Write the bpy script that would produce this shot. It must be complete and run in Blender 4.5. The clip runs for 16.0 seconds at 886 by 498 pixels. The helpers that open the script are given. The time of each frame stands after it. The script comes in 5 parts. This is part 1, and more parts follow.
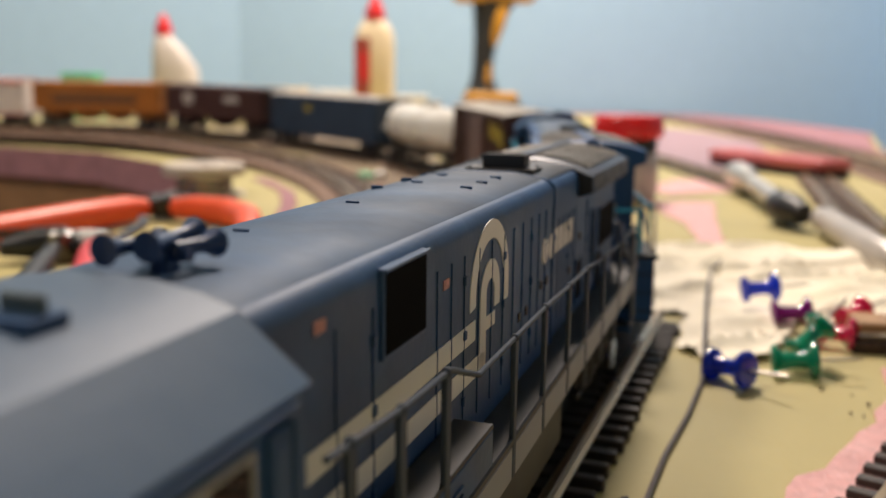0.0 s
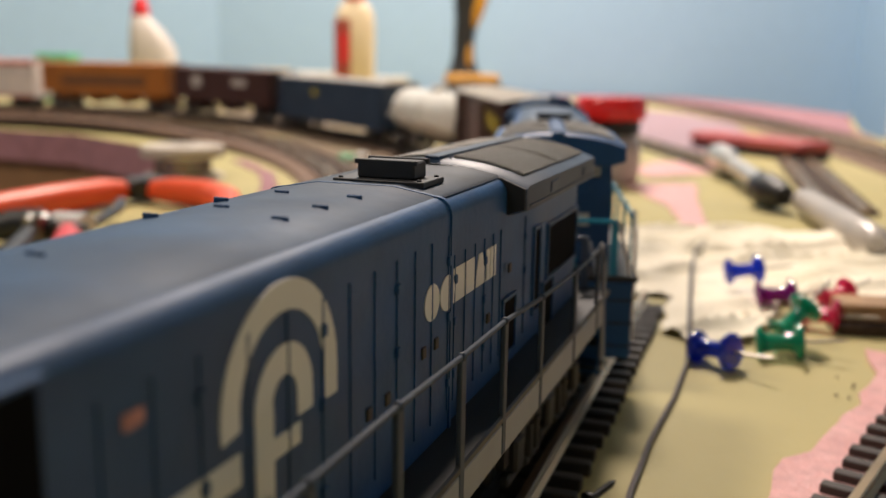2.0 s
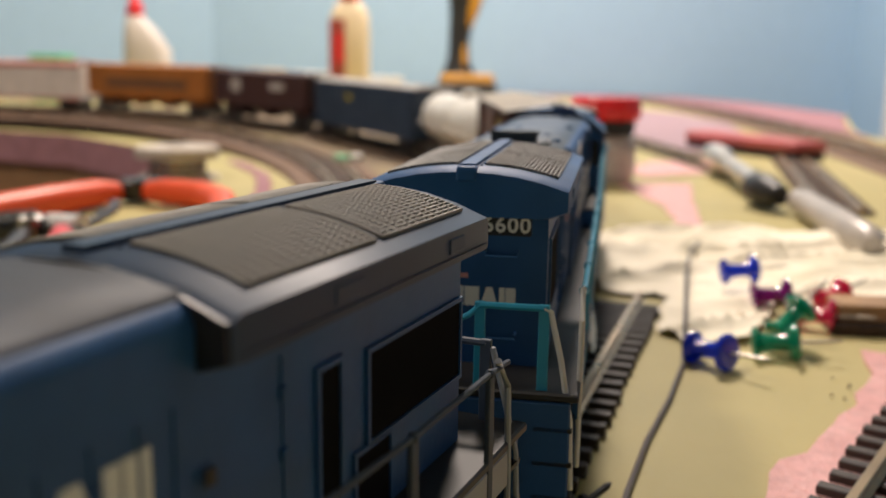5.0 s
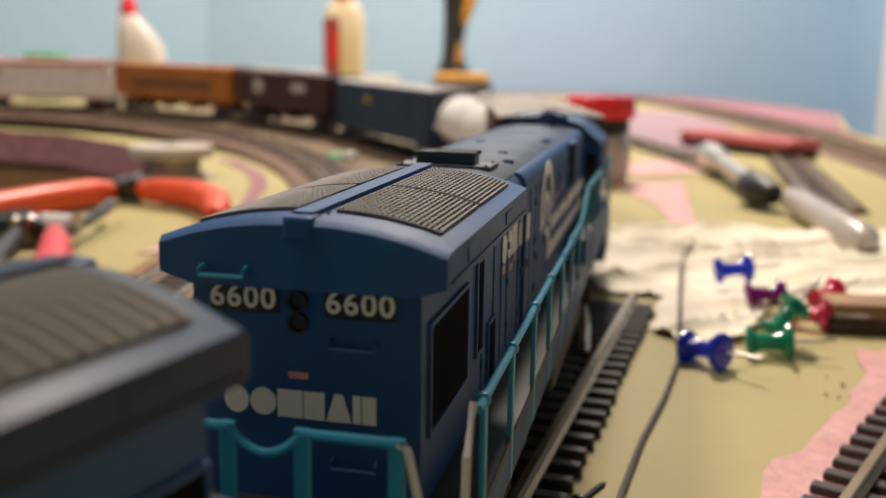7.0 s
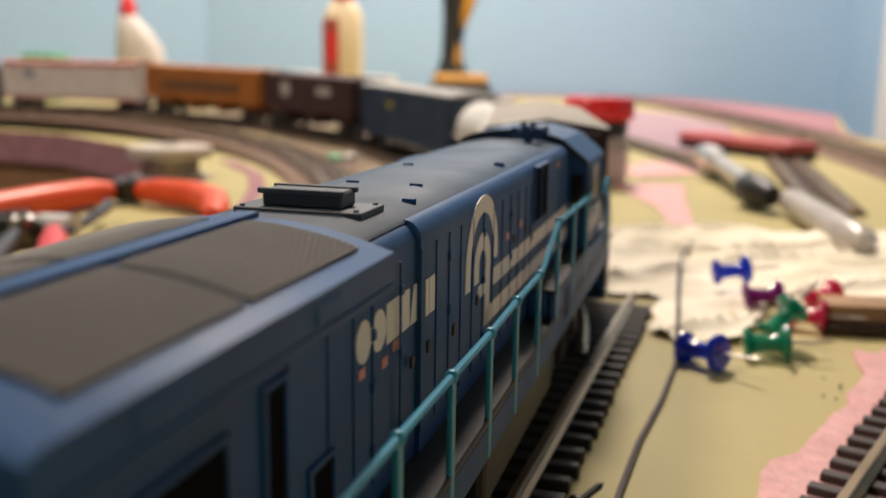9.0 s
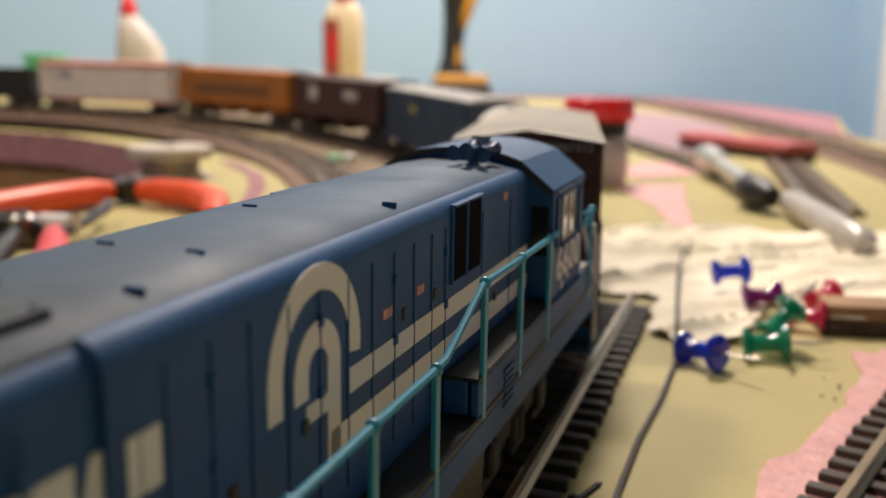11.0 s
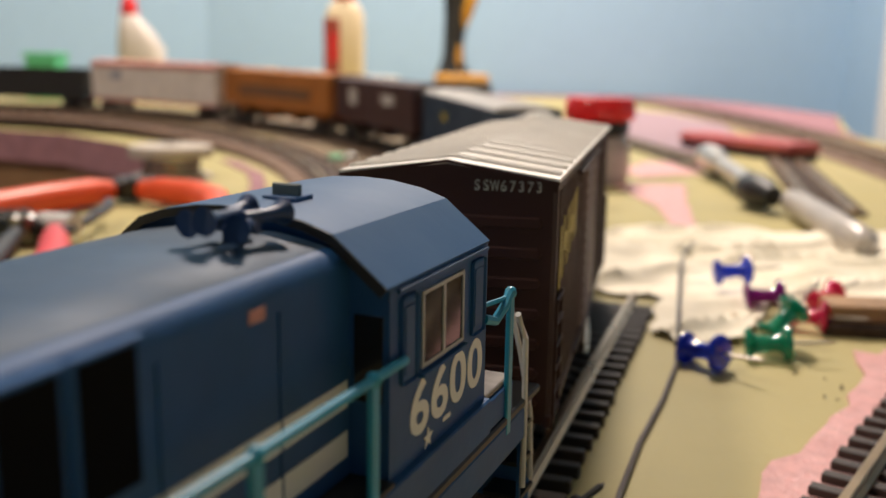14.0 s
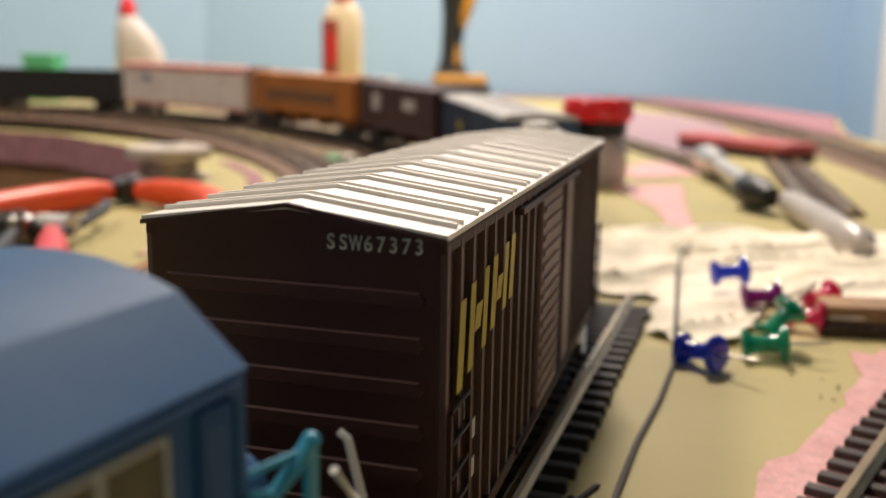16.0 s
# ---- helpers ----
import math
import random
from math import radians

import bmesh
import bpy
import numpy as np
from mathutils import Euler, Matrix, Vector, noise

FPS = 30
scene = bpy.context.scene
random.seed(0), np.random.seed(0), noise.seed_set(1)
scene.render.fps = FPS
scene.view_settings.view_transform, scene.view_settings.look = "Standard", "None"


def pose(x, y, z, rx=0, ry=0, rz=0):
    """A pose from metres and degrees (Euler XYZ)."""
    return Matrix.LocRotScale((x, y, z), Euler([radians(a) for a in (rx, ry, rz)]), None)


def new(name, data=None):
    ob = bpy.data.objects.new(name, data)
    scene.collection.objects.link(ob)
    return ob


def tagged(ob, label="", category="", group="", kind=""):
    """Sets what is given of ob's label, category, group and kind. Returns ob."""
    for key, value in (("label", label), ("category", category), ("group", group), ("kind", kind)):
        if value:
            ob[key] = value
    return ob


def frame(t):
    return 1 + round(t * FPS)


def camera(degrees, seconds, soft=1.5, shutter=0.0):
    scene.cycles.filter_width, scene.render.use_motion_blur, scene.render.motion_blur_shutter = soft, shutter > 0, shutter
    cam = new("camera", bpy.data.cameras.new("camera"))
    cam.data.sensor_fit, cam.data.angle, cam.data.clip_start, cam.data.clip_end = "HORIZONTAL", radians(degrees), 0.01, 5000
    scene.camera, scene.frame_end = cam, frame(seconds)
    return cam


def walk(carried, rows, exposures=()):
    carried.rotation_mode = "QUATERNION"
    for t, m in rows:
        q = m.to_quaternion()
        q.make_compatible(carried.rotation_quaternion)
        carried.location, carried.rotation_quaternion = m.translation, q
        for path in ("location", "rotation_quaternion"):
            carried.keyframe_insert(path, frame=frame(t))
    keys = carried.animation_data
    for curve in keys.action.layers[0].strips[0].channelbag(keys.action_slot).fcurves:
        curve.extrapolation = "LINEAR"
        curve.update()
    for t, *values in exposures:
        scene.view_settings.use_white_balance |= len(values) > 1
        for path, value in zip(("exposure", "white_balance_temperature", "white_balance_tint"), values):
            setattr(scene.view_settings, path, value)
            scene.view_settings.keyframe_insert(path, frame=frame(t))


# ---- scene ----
cam = camera(50.65, 16.0)
cam.data.dof.use_dof = True
cam.data.dof.focus_distance = 0.114
cam.data.dof.aperture_fstop = 23.0


def eye(x, y, z, down, left, lean):
    return pose(x, y, 0.06956 + z, 90 - down, 0, left) @ pose(0, 0, 0, 0, 0, lean)


PATH = [
    (0.0, eye(0.0005, -0.0033, 0.0002, 10.09, 1.89, 0.72)),
    (0.5, eye(0.0003, -0.0030, 0.0000, 10.31, 1.80, 0.75)),
    (1.0, eye(0.0000, -0.0014, -0.0002, 10.70, 1.15, 0.78)),
    (1.5, eye(-0.0003, -0.0010, -0.0003, 11.07, 0.78, 0.85)),
    (2.0, eye(-0.0003, -0.0006, -0.0004, 11.14, 0.67, 0.85)),
    (2.5, eye(-0.0003, -0.0005, -0.0003, 11.22, 0.58, 0.80)),
    (3.0, eye(-0.0003, -0.0003, -0.0003, 11.21, 0.56, 0.76)),
    (3.5, eye(-0.0003, -0.0002, -0.0002, 11.20, 0.53, 0.75)),
    (4.0, eye(-0.0002, 0.0000, -0.0002, 11.14, 0.49, 0.74)),
    (6.5, eye(-0.0002, 0.0001, -0.0001, 11.14, 0.16, 0.77)),
    (7.0, eye(-0.0002, 0.0002, 0.0000, 11.22, 0.06, 0.77)),
    (7.5, eye(-0.0002, 0.0002, 0.0000, 11.16, 0.00, 0.82)),
    (8.0, eye(-0.0001, 0.0001, 0.0000, 11.14, -0.03, 0.87)),
    (9.0, eye(-0.0001, -0.0001, 0.0000, 11.15, -0.02, 0.88)),
    (11.5, eye(0.0002, -0.0003, -0.0003, 11.08, 0.02, 0.96)),
    (12.5, eye(0.0002, -0.0001, -0.0004, 11.06, 0.06, 0.98)),
    (13.5, eye(0.0000, 0.0000, -0.0002, 11.12, 0.02, 0.98)),
    (14.5, eye(-0.0002, 0.0001, 0.0000, 11.17, 0.05, 0.97)),
    (15.0, eye(0.0000, 0.0001, -0.0001, 11.13, -0.04, 0.96)),
    (15.5, eye(0.0003, 0.0001, -0.0002, 11.07, -0.03, 0.93)),
    (16.0, eye(0.0003, 0.0000, -0.0001, 11.09, -0.05, 0.94)),
]
walk(cam, PATH, [(0.0, 0.0, 6500, 10), (16.0, 0.0, 6500, 10)])

# ---- light ----
world = bpy.data.worlds.new("world")
scene.world = world
world.use_nodes = True
world.node_tree.nodes["Background"].inputs[0].default_value = (0.9, 0.92, 1.0, 1)
world.node_tree.nodes["Background"].inputs[1].default_value = 0.05


def area_lamp(name, x, y, z, size, watts, colour):
    data = bpy.data.lights.new(name, "AREA")
    data.shape, data.size, data.energy, data.color = "DISK", size, watts, colour
    ob = new(name, data)
    ob.matrix_basis = pose(x, y, z)
    return ob


area_lamp("ceiling_or_fill_light", 0.09, 1.45, 1.42, 0.30, 50, (1.0, 0.850, 0.745))
# Added fill lamp, no known source; lifts the faces turned to the camera.
area_lamp("ceiling_or_fill_light", -0.9, 0.2, 1.42, 0.30, 14, (1.0, 0.855, 0.745))

# ---- materials ----
MATS = {}


def mat(name, colour, rough=0.6, metal=0.0, vary=0.12, scale=60.0, bump=0.0, bump_scale=400.0, colour2=None, patch=0.0, patch_scale=8.0, spec=0.5, trans=0.0, coat=0.0):
    """A procedural surface: base colour with fine grain, larger patches of colour2 and relief."""
    if name in MATS:
        return MATS[name]
    m = bpy.data.materials.new(name)
    m.use_nodes = True
    nt = m.node_tree
    b = nt.nodes["Principled BSDF"]
    b.inputs["Roughness"].default_value = rough
    b.inputs["Metallic"].default_value = metal
    b.inputs["Specular IOR Level"].default_value = spec
    b.inputs["Transmission Weight"].default_value = trans
    b.inputs["Coat Weight"].default_value = coat
    co = nt.nodes.new("ShaderNodeTexCoord")

    def noise_node(sc, detail=4.0):
        n = nt.nodes.new("ShaderNodeTexNoise")
        n.inputs["Scale"].default_value = sc
        n.inputs["Detail"].default_value = detail
        nt.links.new(co.outputs["Object"], n.inputs["Vector"])
        return n

    def mixer(kind, fac, a, bb):
        mx = nt.nodes.new("ShaderNodeMix")
        mx.data_type, mx.blend_type = "RGBA", kind
        for sock, val in ((mx.inputs[0], fac), (mx.inputs[6], a), (mx.inputs[7], bb)):
            if hasattr(val, "is_linked"):
                nt.links.new(val, sock)
            else:
                sock.default_value = val
        return mx.outputs[2]

    def ramp(src, lo, hi, a=0.0, z=1.0):
        r = nt.nodes.new("ShaderNodeMapRange")
        r.inputs[1].default_value, r.inputs[2].default_value = lo, hi
        r.inputs[3].default_value, r.inputs[4].default_value = a, z
        nt.links.new(src, r.inputs[0])
        return r.outputs[0]

    c = (*colour, 1)
    out = None
    if patch:
        c2 = (*(colour2 or tuple(v * 0.55 for v in colour)), 1)
        f = ramp(noise_node(patch_scale).outputs["Fac"], 0.45, 0.7, 0.0, patch)
        out = mixer("MIX", f, c, c2)
    if vary:
        g = ramp(noise_node(scale, 6.0).outputs["Fac"], 0.3, 0.7, 1 - vary, 1 + vary)
        cc = nt.nodes.new("ShaderNodeCombineColor")
        for i in range(3):
            nt.links.new(g, cc.inputs[i])
        out = mixer("MULTIPLY", 1.0, out if out else c, cc.outputs[0])
    if out:
        nt.links.new(out, b.inputs["Base Color"])
    else:
        b.inputs["Base Color"].default_value = c
    rr = ramp(noise_node(scale * 0.4).outputs["Fac"], 0.3, 0.7, max(0.02, rough * 0.85), min(1, rough * 1.15))
    nt.links.new(rr, b.inputs["Roughness"])
    if bump:
        bp = nt.nodes.new("ShaderNodeBump")
        bp.inputs["Strength"].default_value = bump
        bp.inputs["Distance"].default_value = 0.001
        nt.links.new(noise_node(bump_scale).outputs["Fac"], bp.inputs["Height"])
        nt.links.new(bp.outputs[0], b.inputs["Normal"])
    MATS[name] = m
    return m


BLUE = mat("loco_blue_paint", (0.016, 0.084, 0.230), 0.56, spec=0.27, vary=0.10, scale=120, bump=0.05, bump_scale=900, colour2=(0.03, 0.07, 0.14), patch=0.5, patch_scale=25)
BLUE_WEATHERED = mat("loco_blue_grey_weathered", (0.018, 0.082, 0.215), 0.52, spec=0.32, vary=0.15, scale=120, bump=0.06, bump_scale=900, colour2=(0.05, 0.07, 0.10), patch=0.5, patch_scale=14)
CAR_BLUE = mat("blue_car_paint", (0.02, 0.045, 0.09), 0.55, patch=0.4, patch_scale=20)
BROWN_CAR = mat("brown_car_paint", (0.056, 0.022, 0.018), 0.5, spec=0.3, vary=0.15, patch=0.4, patch_scale=20, bump=0.05)
WHITE_ROOF = mat("bare_metal_roof", (0.90, 0.86, 0.79), 0.5, spec=0.7, metal=0.2, vary=0.08, patch=0.25, patch_scale=30, bump=0.05)


def weathered_roof(name, clean, dirt, y0, y1, rough=0.62):
    """Paint that goes over into dust and soot along the roof, from y0 (dirty) to y1 (clean), with blotches."""
    m = mat(name, clean, rough, spec=0.35, vary=0.10, scale=150, bump=0.05, bump_scale=900, colour2=dirt, patch=0.55, patch_scale=28)
    nt = m.node_tree
    b = nt.nodes["Principled BSDF"]
    src = b.inputs["Base Color"].links[0].from_socket
    co = nt.nodes.new("ShaderNodeTexCoord")
    sep = nt.nodes.new("ShaderNodeSeparateXYZ")
    nt.links.new(co.outputs["Object"], sep.inputs[0])
    n = nt.nodes.new("ShaderNodeTexNoise")
    n.inputs["Scale"].default_value, n.inputs["Detail"].default_value = 70, 6
    nt.links.new(co.outputs["Object"], n.inputs["Vector"])
    add = nt.nodes.new("ShaderNodeMath")
    add.operation = "MULTIPLY_ADD"
    nt.links.new(n.outputs["Fac"], add.inputs[0])
    add.inputs[1].default_value = 0.03
    nt.links.new(sep.outputs["Y"], add.inputs[2])
    r = nt.nodes.new("ShaderNodeMapRange")
    r.inputs[1].default_value, r.inputs[2].default_value = y0 + 0.015, y1 + 0.015
    r.inputs[3].default_value, r.inputs[4].default_value = 0.9, 0.0
    nt.links.new(add.outputs[0], r.inputs[0])
    mx = nt.nodes.new("ShaderNodeMix")
    mx.data_type = "RGBA"
    nt.links.new(r.outputs[0], mx.inputs[0])
    nt.links.new(src, mx.inputs[6])
    mx.inputs[7].default_value = (*dirt, 1)
    nt.links.new(mx.outputs[2], b.inputs["Base Color"])
    return m


DUSTY_BLUE = weathered_roof("dusty_blue_roof", (0.030, 0.078, 0.150), (0.062, 0.076, 0.090), -0.070, 0.010)
SOOTY_ROOF = weathered_roof("sooty_blue_roof", (0.030, 0.090, 0.190), (0.040, 0.041, 0.043), -0.005, 0.060)
# Base lifted above the cab walls: overhead light in the colour, plus dust blotches.
LIT_DUSTY_CAB = mat("lit_dusty_cab_roof", (0.026, 0.102, 0.240), 0.6, spec=0.35, vary=0.1, bump=0.04, colour2=(0.055, 0.11, 0.185), patch=0.6, patch_scale=30)
GREY_CAB = mat("greyed_cab_roof", (0.060, 0.115, 0.195), 0.5, spec=0.4, vary=0.1, bump=0.04, colour2=(0.095, 0.125, 0.165), patch=0.6, patch_scale=30)
TANK_WHITE = mat("white_tank_paint", (0.78, 0.76, 0.70), 0.4, patch=0.2, patch_scale=20)
ORANGE_CAR = mat("orange_car_paint", (0.42, 0.15, 0.025), 0.5, patch=0.4, patch_scale=20)
HOPPER_BROWN = mat("maroon_hopper_paint", (0.06, 0.022, 0.02), 0.55, patch=0.4)
REEFER_WHITE = mat("white_reefer_paint", (0.72, 0.66, 0.60), 0.5, patch=0.2, patch_scale=20)
RED_PAINT = mat("red_paint", (0.50, 0.05, 0.03), 0.5)
BLACK_CAR = mat("black_car_paint", (0.02, 0.02, 0.02), 0.6)
BLACK = mat("black_plastic", (0.012, 0.012, 0.013), 0.5, vary=0.2)
TRUCK = mat("dark_truck_plastic", (0.022, 0.019, 0.018), 0.6, vary=0.2)
GREEN = mat("green_painted_foam", (0.42, 0.365, 0.155), 0.6, vary=0.06, scale=25, bump=0.12, bump_scale=500, colour2=(0.47, 0.40, 0.20), patch=0.6, patch_scale=5, spec=0.3)
PINK = mat("pink_foam_board", (0.66, 0.34, 0.33), 0.5, vary=0.14, scale=350, bump=0.4, bump_scale=900, colour2=(0.72, 0.42, 0.41), patch=0.7, patch_scale=120)
# Cut edge is the pink foam darkened: the well's shade put in the colour.
SHADED_FOAM_EDGE = mat("shaded_foam_cut_edge", (0.46, 0.23, 0.25), 0.8, vary=0.15)
TIE = mat("brown_tie_plastic", (0.035, 0.025, 0.020), 0.55, vary=0.25, scale=200)
TIE_OLD = mat("light_brown_tie_plastic", (0.12, 0.078, 0.055), 0.6, vary=0.25, scale=200)
# Main track rails darkened: the shade under the train put into their colour.
SHADED_RAIL = mat("shaded_rail", (0.06, 0.045, 0.035), 0.55, metal=0.4, vary=0.2, scale=80)
RAIL = mat("nickel_rail", (0.50, 0.36, 0.22), 0.30, metal=1.0, vary=0.15, scale=80)
WALL = mat("blue_wall_paint", (0.345, 0.505, 0.665), 0.75, vary=0.02, scale=30, bump=0.05, bump_scale=200, spec=0.3)
WHITE_TRIM = mat("white_trim_paint", (0.8, 0.77, 0.72), 0.5, vary=0.03)
CEILING = mat("white_ceiling_paint", (0.8, 0.78, 0.75), 0.9, vary=0.03)
FLOOR = mat("brown_carpet", (0.22, 0.13, 0.075), 0.9, vary=0.25, scale=80, bump=0.4, bump_scale=300)
TEAL = mat("teal_handrail_paint", (0.02, 0.27, 0.42), 0.42, vary=0.08)
WHITE_RAIL = mat("white_handrail_paint", (0.62, 0.60, 0.56), 0.5)
LETTER = mat("off_white_lettering", (0.74, 0.74, 0.70), 0.55, vary=0.05, patch=0.2, patch_scale=60)
PAPER = mat("paper_towel", (0.93, 0.86, 0.70), 0.9, vary=0.04, bump=0.3, bump_scale=900, colour2=(0.70, 0.64, 0.43), patch=0.5, patch_scale=24)
ORANGE_GRIP = mat("orange_rubber_grip", (0.85, 0.10, 0.025), 0.4, vary=0.04)
STEEL = mat("tool_steel", (0.25, 0.24, 0.23), 0.32, metal=1.0, vary=0.15)
CHROME = mat("brushed_chrome", (0.55, 0.51, 0.46), 0.34, metal=0.8, vary=0.08)
DARK_STEEL = mat("dark_tool_steel", (0.06, 0.06, 0.06), 0.4, metal=0.8)
RED_CAP = mat("red_cap_plastic", (0.62, 0.025, 0.03), 0.35, vary=0.04)
CREAM = mat("cream_bottle_plastic", (0.72, 0.60, 0.42), 0.4, vary=0.04)
BOTTLE_WHITE = mat("white_bottle_plastic", (0.56, 0.51, 0.46), 0.4, vary=0.04)
LABEL_RED = mat("red_brown_label", (0.33, 0.06, 0.045), 0.5)
YELLOW = mat("yellow_tool_plastic", (0.50, 0.24, 0.02), 0.45)
YELLOW_PAINT = mat("yellow_car_lettering", (0.50, 0.40, 0.03), 0.5)
GREY_PLASTIC = mat("grey_plastic_sleeve", (0.30, 0.29, 0.28), 0.4)
PIN_BLUE = mat("blue_pin_plastic", (0.015, 0.05, 0.72), 0.12, vary=0.0, trans=0.5)
PIN_PURPLE = mat("purple_pin_plastic", (0.22, 0.012, 0.20), 0.12, vary=0.0, trans=0.3)
PIN_GREEN = mat("green_pin_plastic", (0.008, 0.34, 0.20), 0.12, vary=0.0, trans=0.4)
PIN_RED = mat("pink_pin_plastic", (0.88, 0.03, 0.14), 0.12, vary=0.0, trans=0.45)
WIRE = mat("grey_wire_insulation", (0.10, 0.085, 0.08), 0.5)
WINDOW_DARK = mat("dark_glazing", (0.012, 0.011, 0.012), 0.12, vary=0.0)
GLASS_CLEAR = mat("clear_jar_glass", (0.85, 0.85, 0.85), 0.05, vary=0.0, trans=0.9)
CARDBOARD = mat("brown_cardboard", (0.36, 0.20, 0.10), 0.8, vary=0.1)
GREEN_PLASTIC = mat("mint_green_plastic", (0.10, 0.50, 0.24), 0.5)
GREY_LID = mat("beige_plastic_lid", (0.55, 0.48, 0.40), 0.5)


# ---- mesh helpers ----
def mesh_from(name, bm, material, smooth=False):
    me = bpy.data.meshes.new(name)
    bmesh.ops.recalc_face_normals(bm, faces=bm.faces)
    bm.to_mesh(me)
    bm.free()
    if material:
        me.materials.append(material)
    if smooth:
        for p in me.polygons:
            p.use_smooth = True
        me.set_sharp_from_angle(angle=radians(38))
    return me


def part(name, bm, material, parent=None, label="", smooth=False, m=None):
    ob = new(name, mesh_from(name, bm, material, smooth))
    if m is not None:
        ob.matrix_basis = m
    if parent is not None:
        ob.parent = parent
    return tagged(ob, label)


def again(name, me, parent, m):
    """Another object on the same mesh."""
    ob = new(name, me)
    ob.parent = parent
    ob.matrix_basis = m
    return ob


def thing(name, m, label, category, group=""):
    ob = new(name)
    ob.empty_display_size = 0.01
    ob.matrix_basis = m
    return tagged(ob, label, category, group)


def box(x0, x1, y0, y1, z0, z1, bevel=0.0, seg=2, bm=None):
    out = bm if bm is not None else bmesh.new()
    r = bmesh.ops.create_cube(out, size=1.0)
    for v in r["verts"]:
        v.co = Vector(((x0 + x1) / 2 + v.co.x * (x1 - x0), (y0 + y1) / 2 + v.co.y * (y1 - y0), (z0 + z1) / 2 + v.co.z * (z1 - z0)))
    if bevel:
        edges = list({e for v in r["verts"] for e in v.link_edges})
        bmesh.ops.bevel(out, geom=edges, offset=bevel, segments=seg, affect="EDGES", profile=0.5)
    return out


def loft(sections, bm=None, caps=True, closed=True):
    """Skin through a list of equally long rings of points."""
    out = bm if bm is not None else bmesh.new()
    rings = [[out.verts.new(p) for p in s] for s in sections]
    n = len(rings[0])
    for a, b in zip(rings, rings[1:]):
        for i in range(n if closed else n - 1):
            j = (i + 1) % n
            out.faces.new((a[i], a[j], b[j], b[i]))
    if caps and closed:
        out.faces.new(rings[0][::-1])
        out.faces.new(rings[-1])
    return out


def extrude_y(profile, y0, y1, bevel=0.0, bm=None):
    """A profile of (x, z) pulled from y0 to y1."""
    out = loft([[(x, y, z) for x, z in profile] for y in (y0, y1)], bm)
    return out


def lathe(profile, n=24, bm=None, caps=True):
    """Rings of (radius, z) round the z axis."""
    secs = [[(r * math.cos(2 * math.pi * i / n), r * math.sin(2 * math.pi * i / n), z) for i in range(n)] for r, z in profile]
    return loft(secs, bm, caps)


def tube(points, r, n=8, bm=None):
    """A round rod along points."""
    pts = [Vector(p) for p in points]
    secs = []
    ref = Vector((0, 0, 1))
    for i, p in enumerate(pts):
        d = (pts[min(i + 1, len(pts) - 1)] - pts[max(i - 1, 0)]).normalized()
        up = ref if abs(d.dot(ref)) < 0.9 else Vector((1, 0, 0))
        a = d.cross(up).normalized()
        b = d.cross(a).normalized()
        rr = r[i] if isinstance(r, (list, tuple)) else r
        secs.append([p + rr * (math.cos(2 * math.pi * k / n) * a + math.sin(2 * math.pi * k / n) * b) for k in range(n)])
    return loft(secs, bm)


def poly_sheet(outline, z0, z1, bm=None):
    """A flat slab with the given outline of (x, y)."""
    return loft([[(x, y, z) for x, y in outline] for z in (z0, z1)], bm)


def arc(cx, cy, r, a0, a1, n):
    return [(cx + r * math.cos(radians(a0 + (a1 - a0) * i / n)), cy + r * math.sin(radians(a0 + (a1 - a0) * i / n))) for i in range(n + 1)]

# ---- plan of the main track: heading and curvature along its length, then a gentle climb ----
RAIL_TOP = 0.0045


def curvature(s):
    q = min(max(s, -0.33), 0.15)
    k = 1.0548 + 1.845 * q - 2.651 * q * q
    return k if s <= 0.15 else min(1.4, k + (1.4 - k) * (s - 0.15) / 0.12)


def lay_out():
    step, out = 0.004, {}
    for sign in (1, -1):
        x, y, h, s = 0.0041, 0.1622, radians(16.017), 0.0
        while abs(s) < 2.2:
            out[round(s / step)] = (x, y, h)
            h2 = h - sign * step * curvature(s + sign * step / 2)
            m = (h + h2) / 2
            x, y, h, s = x + sign * step * math.sin(m), y + sign * step * math.cos(m), h2, s + sign * step
    return out


LINE = lay_out()


def climb(s):
    q = min(max(s - 0.22, 0.0), 0.75)
    return 0.0125 * q * q / (q + 0.12) / 0.75 * 1.16


def on_line(s, off=0.0):
    """The point of the main track's centre line at s, off metres to its right, and its heading."""
    i = math.floor(s / 0.004)
    f = s / 0.004 - i
    a, b = LINE[i], LINE[i + 1]
    x, y, h = (a[k] + (b[k] - a[k]) * f for k in range(3))
    return Vector((x + off * math.cos(h), y - off * math.sin(h), climb(s))), h


def car_pose(s, truck_gap, turned=False, yaw=0.0, pivot=0.0):
    a, b = on_line(s - truck_gap / 2)[0], on_line(s + truck_gap / 2)[0]
    e = b - a
    m = (a + b) / 2
    flat = math.hypot(e.x, e.y)
    out = Matrix.Translation((m.x, m.y, m.z + RAIL_TOP)) @ Matrix.Rotation(math.atan2(e.y, e.x) - math.pi / 2, 4, "Z") @ Matrix.Rotation(math.atan2(e.z, flat), 4, "X")
    out = out @ Matrix.Rotation(math.pi, 4, "Z") if turned else out
    return out @ Matrix.Translation((0, pivot, 0)) @ Matrix.Rotation(radians(yaw), 4, "Z") @ Matrix.Translation((0, -pivot, 0))


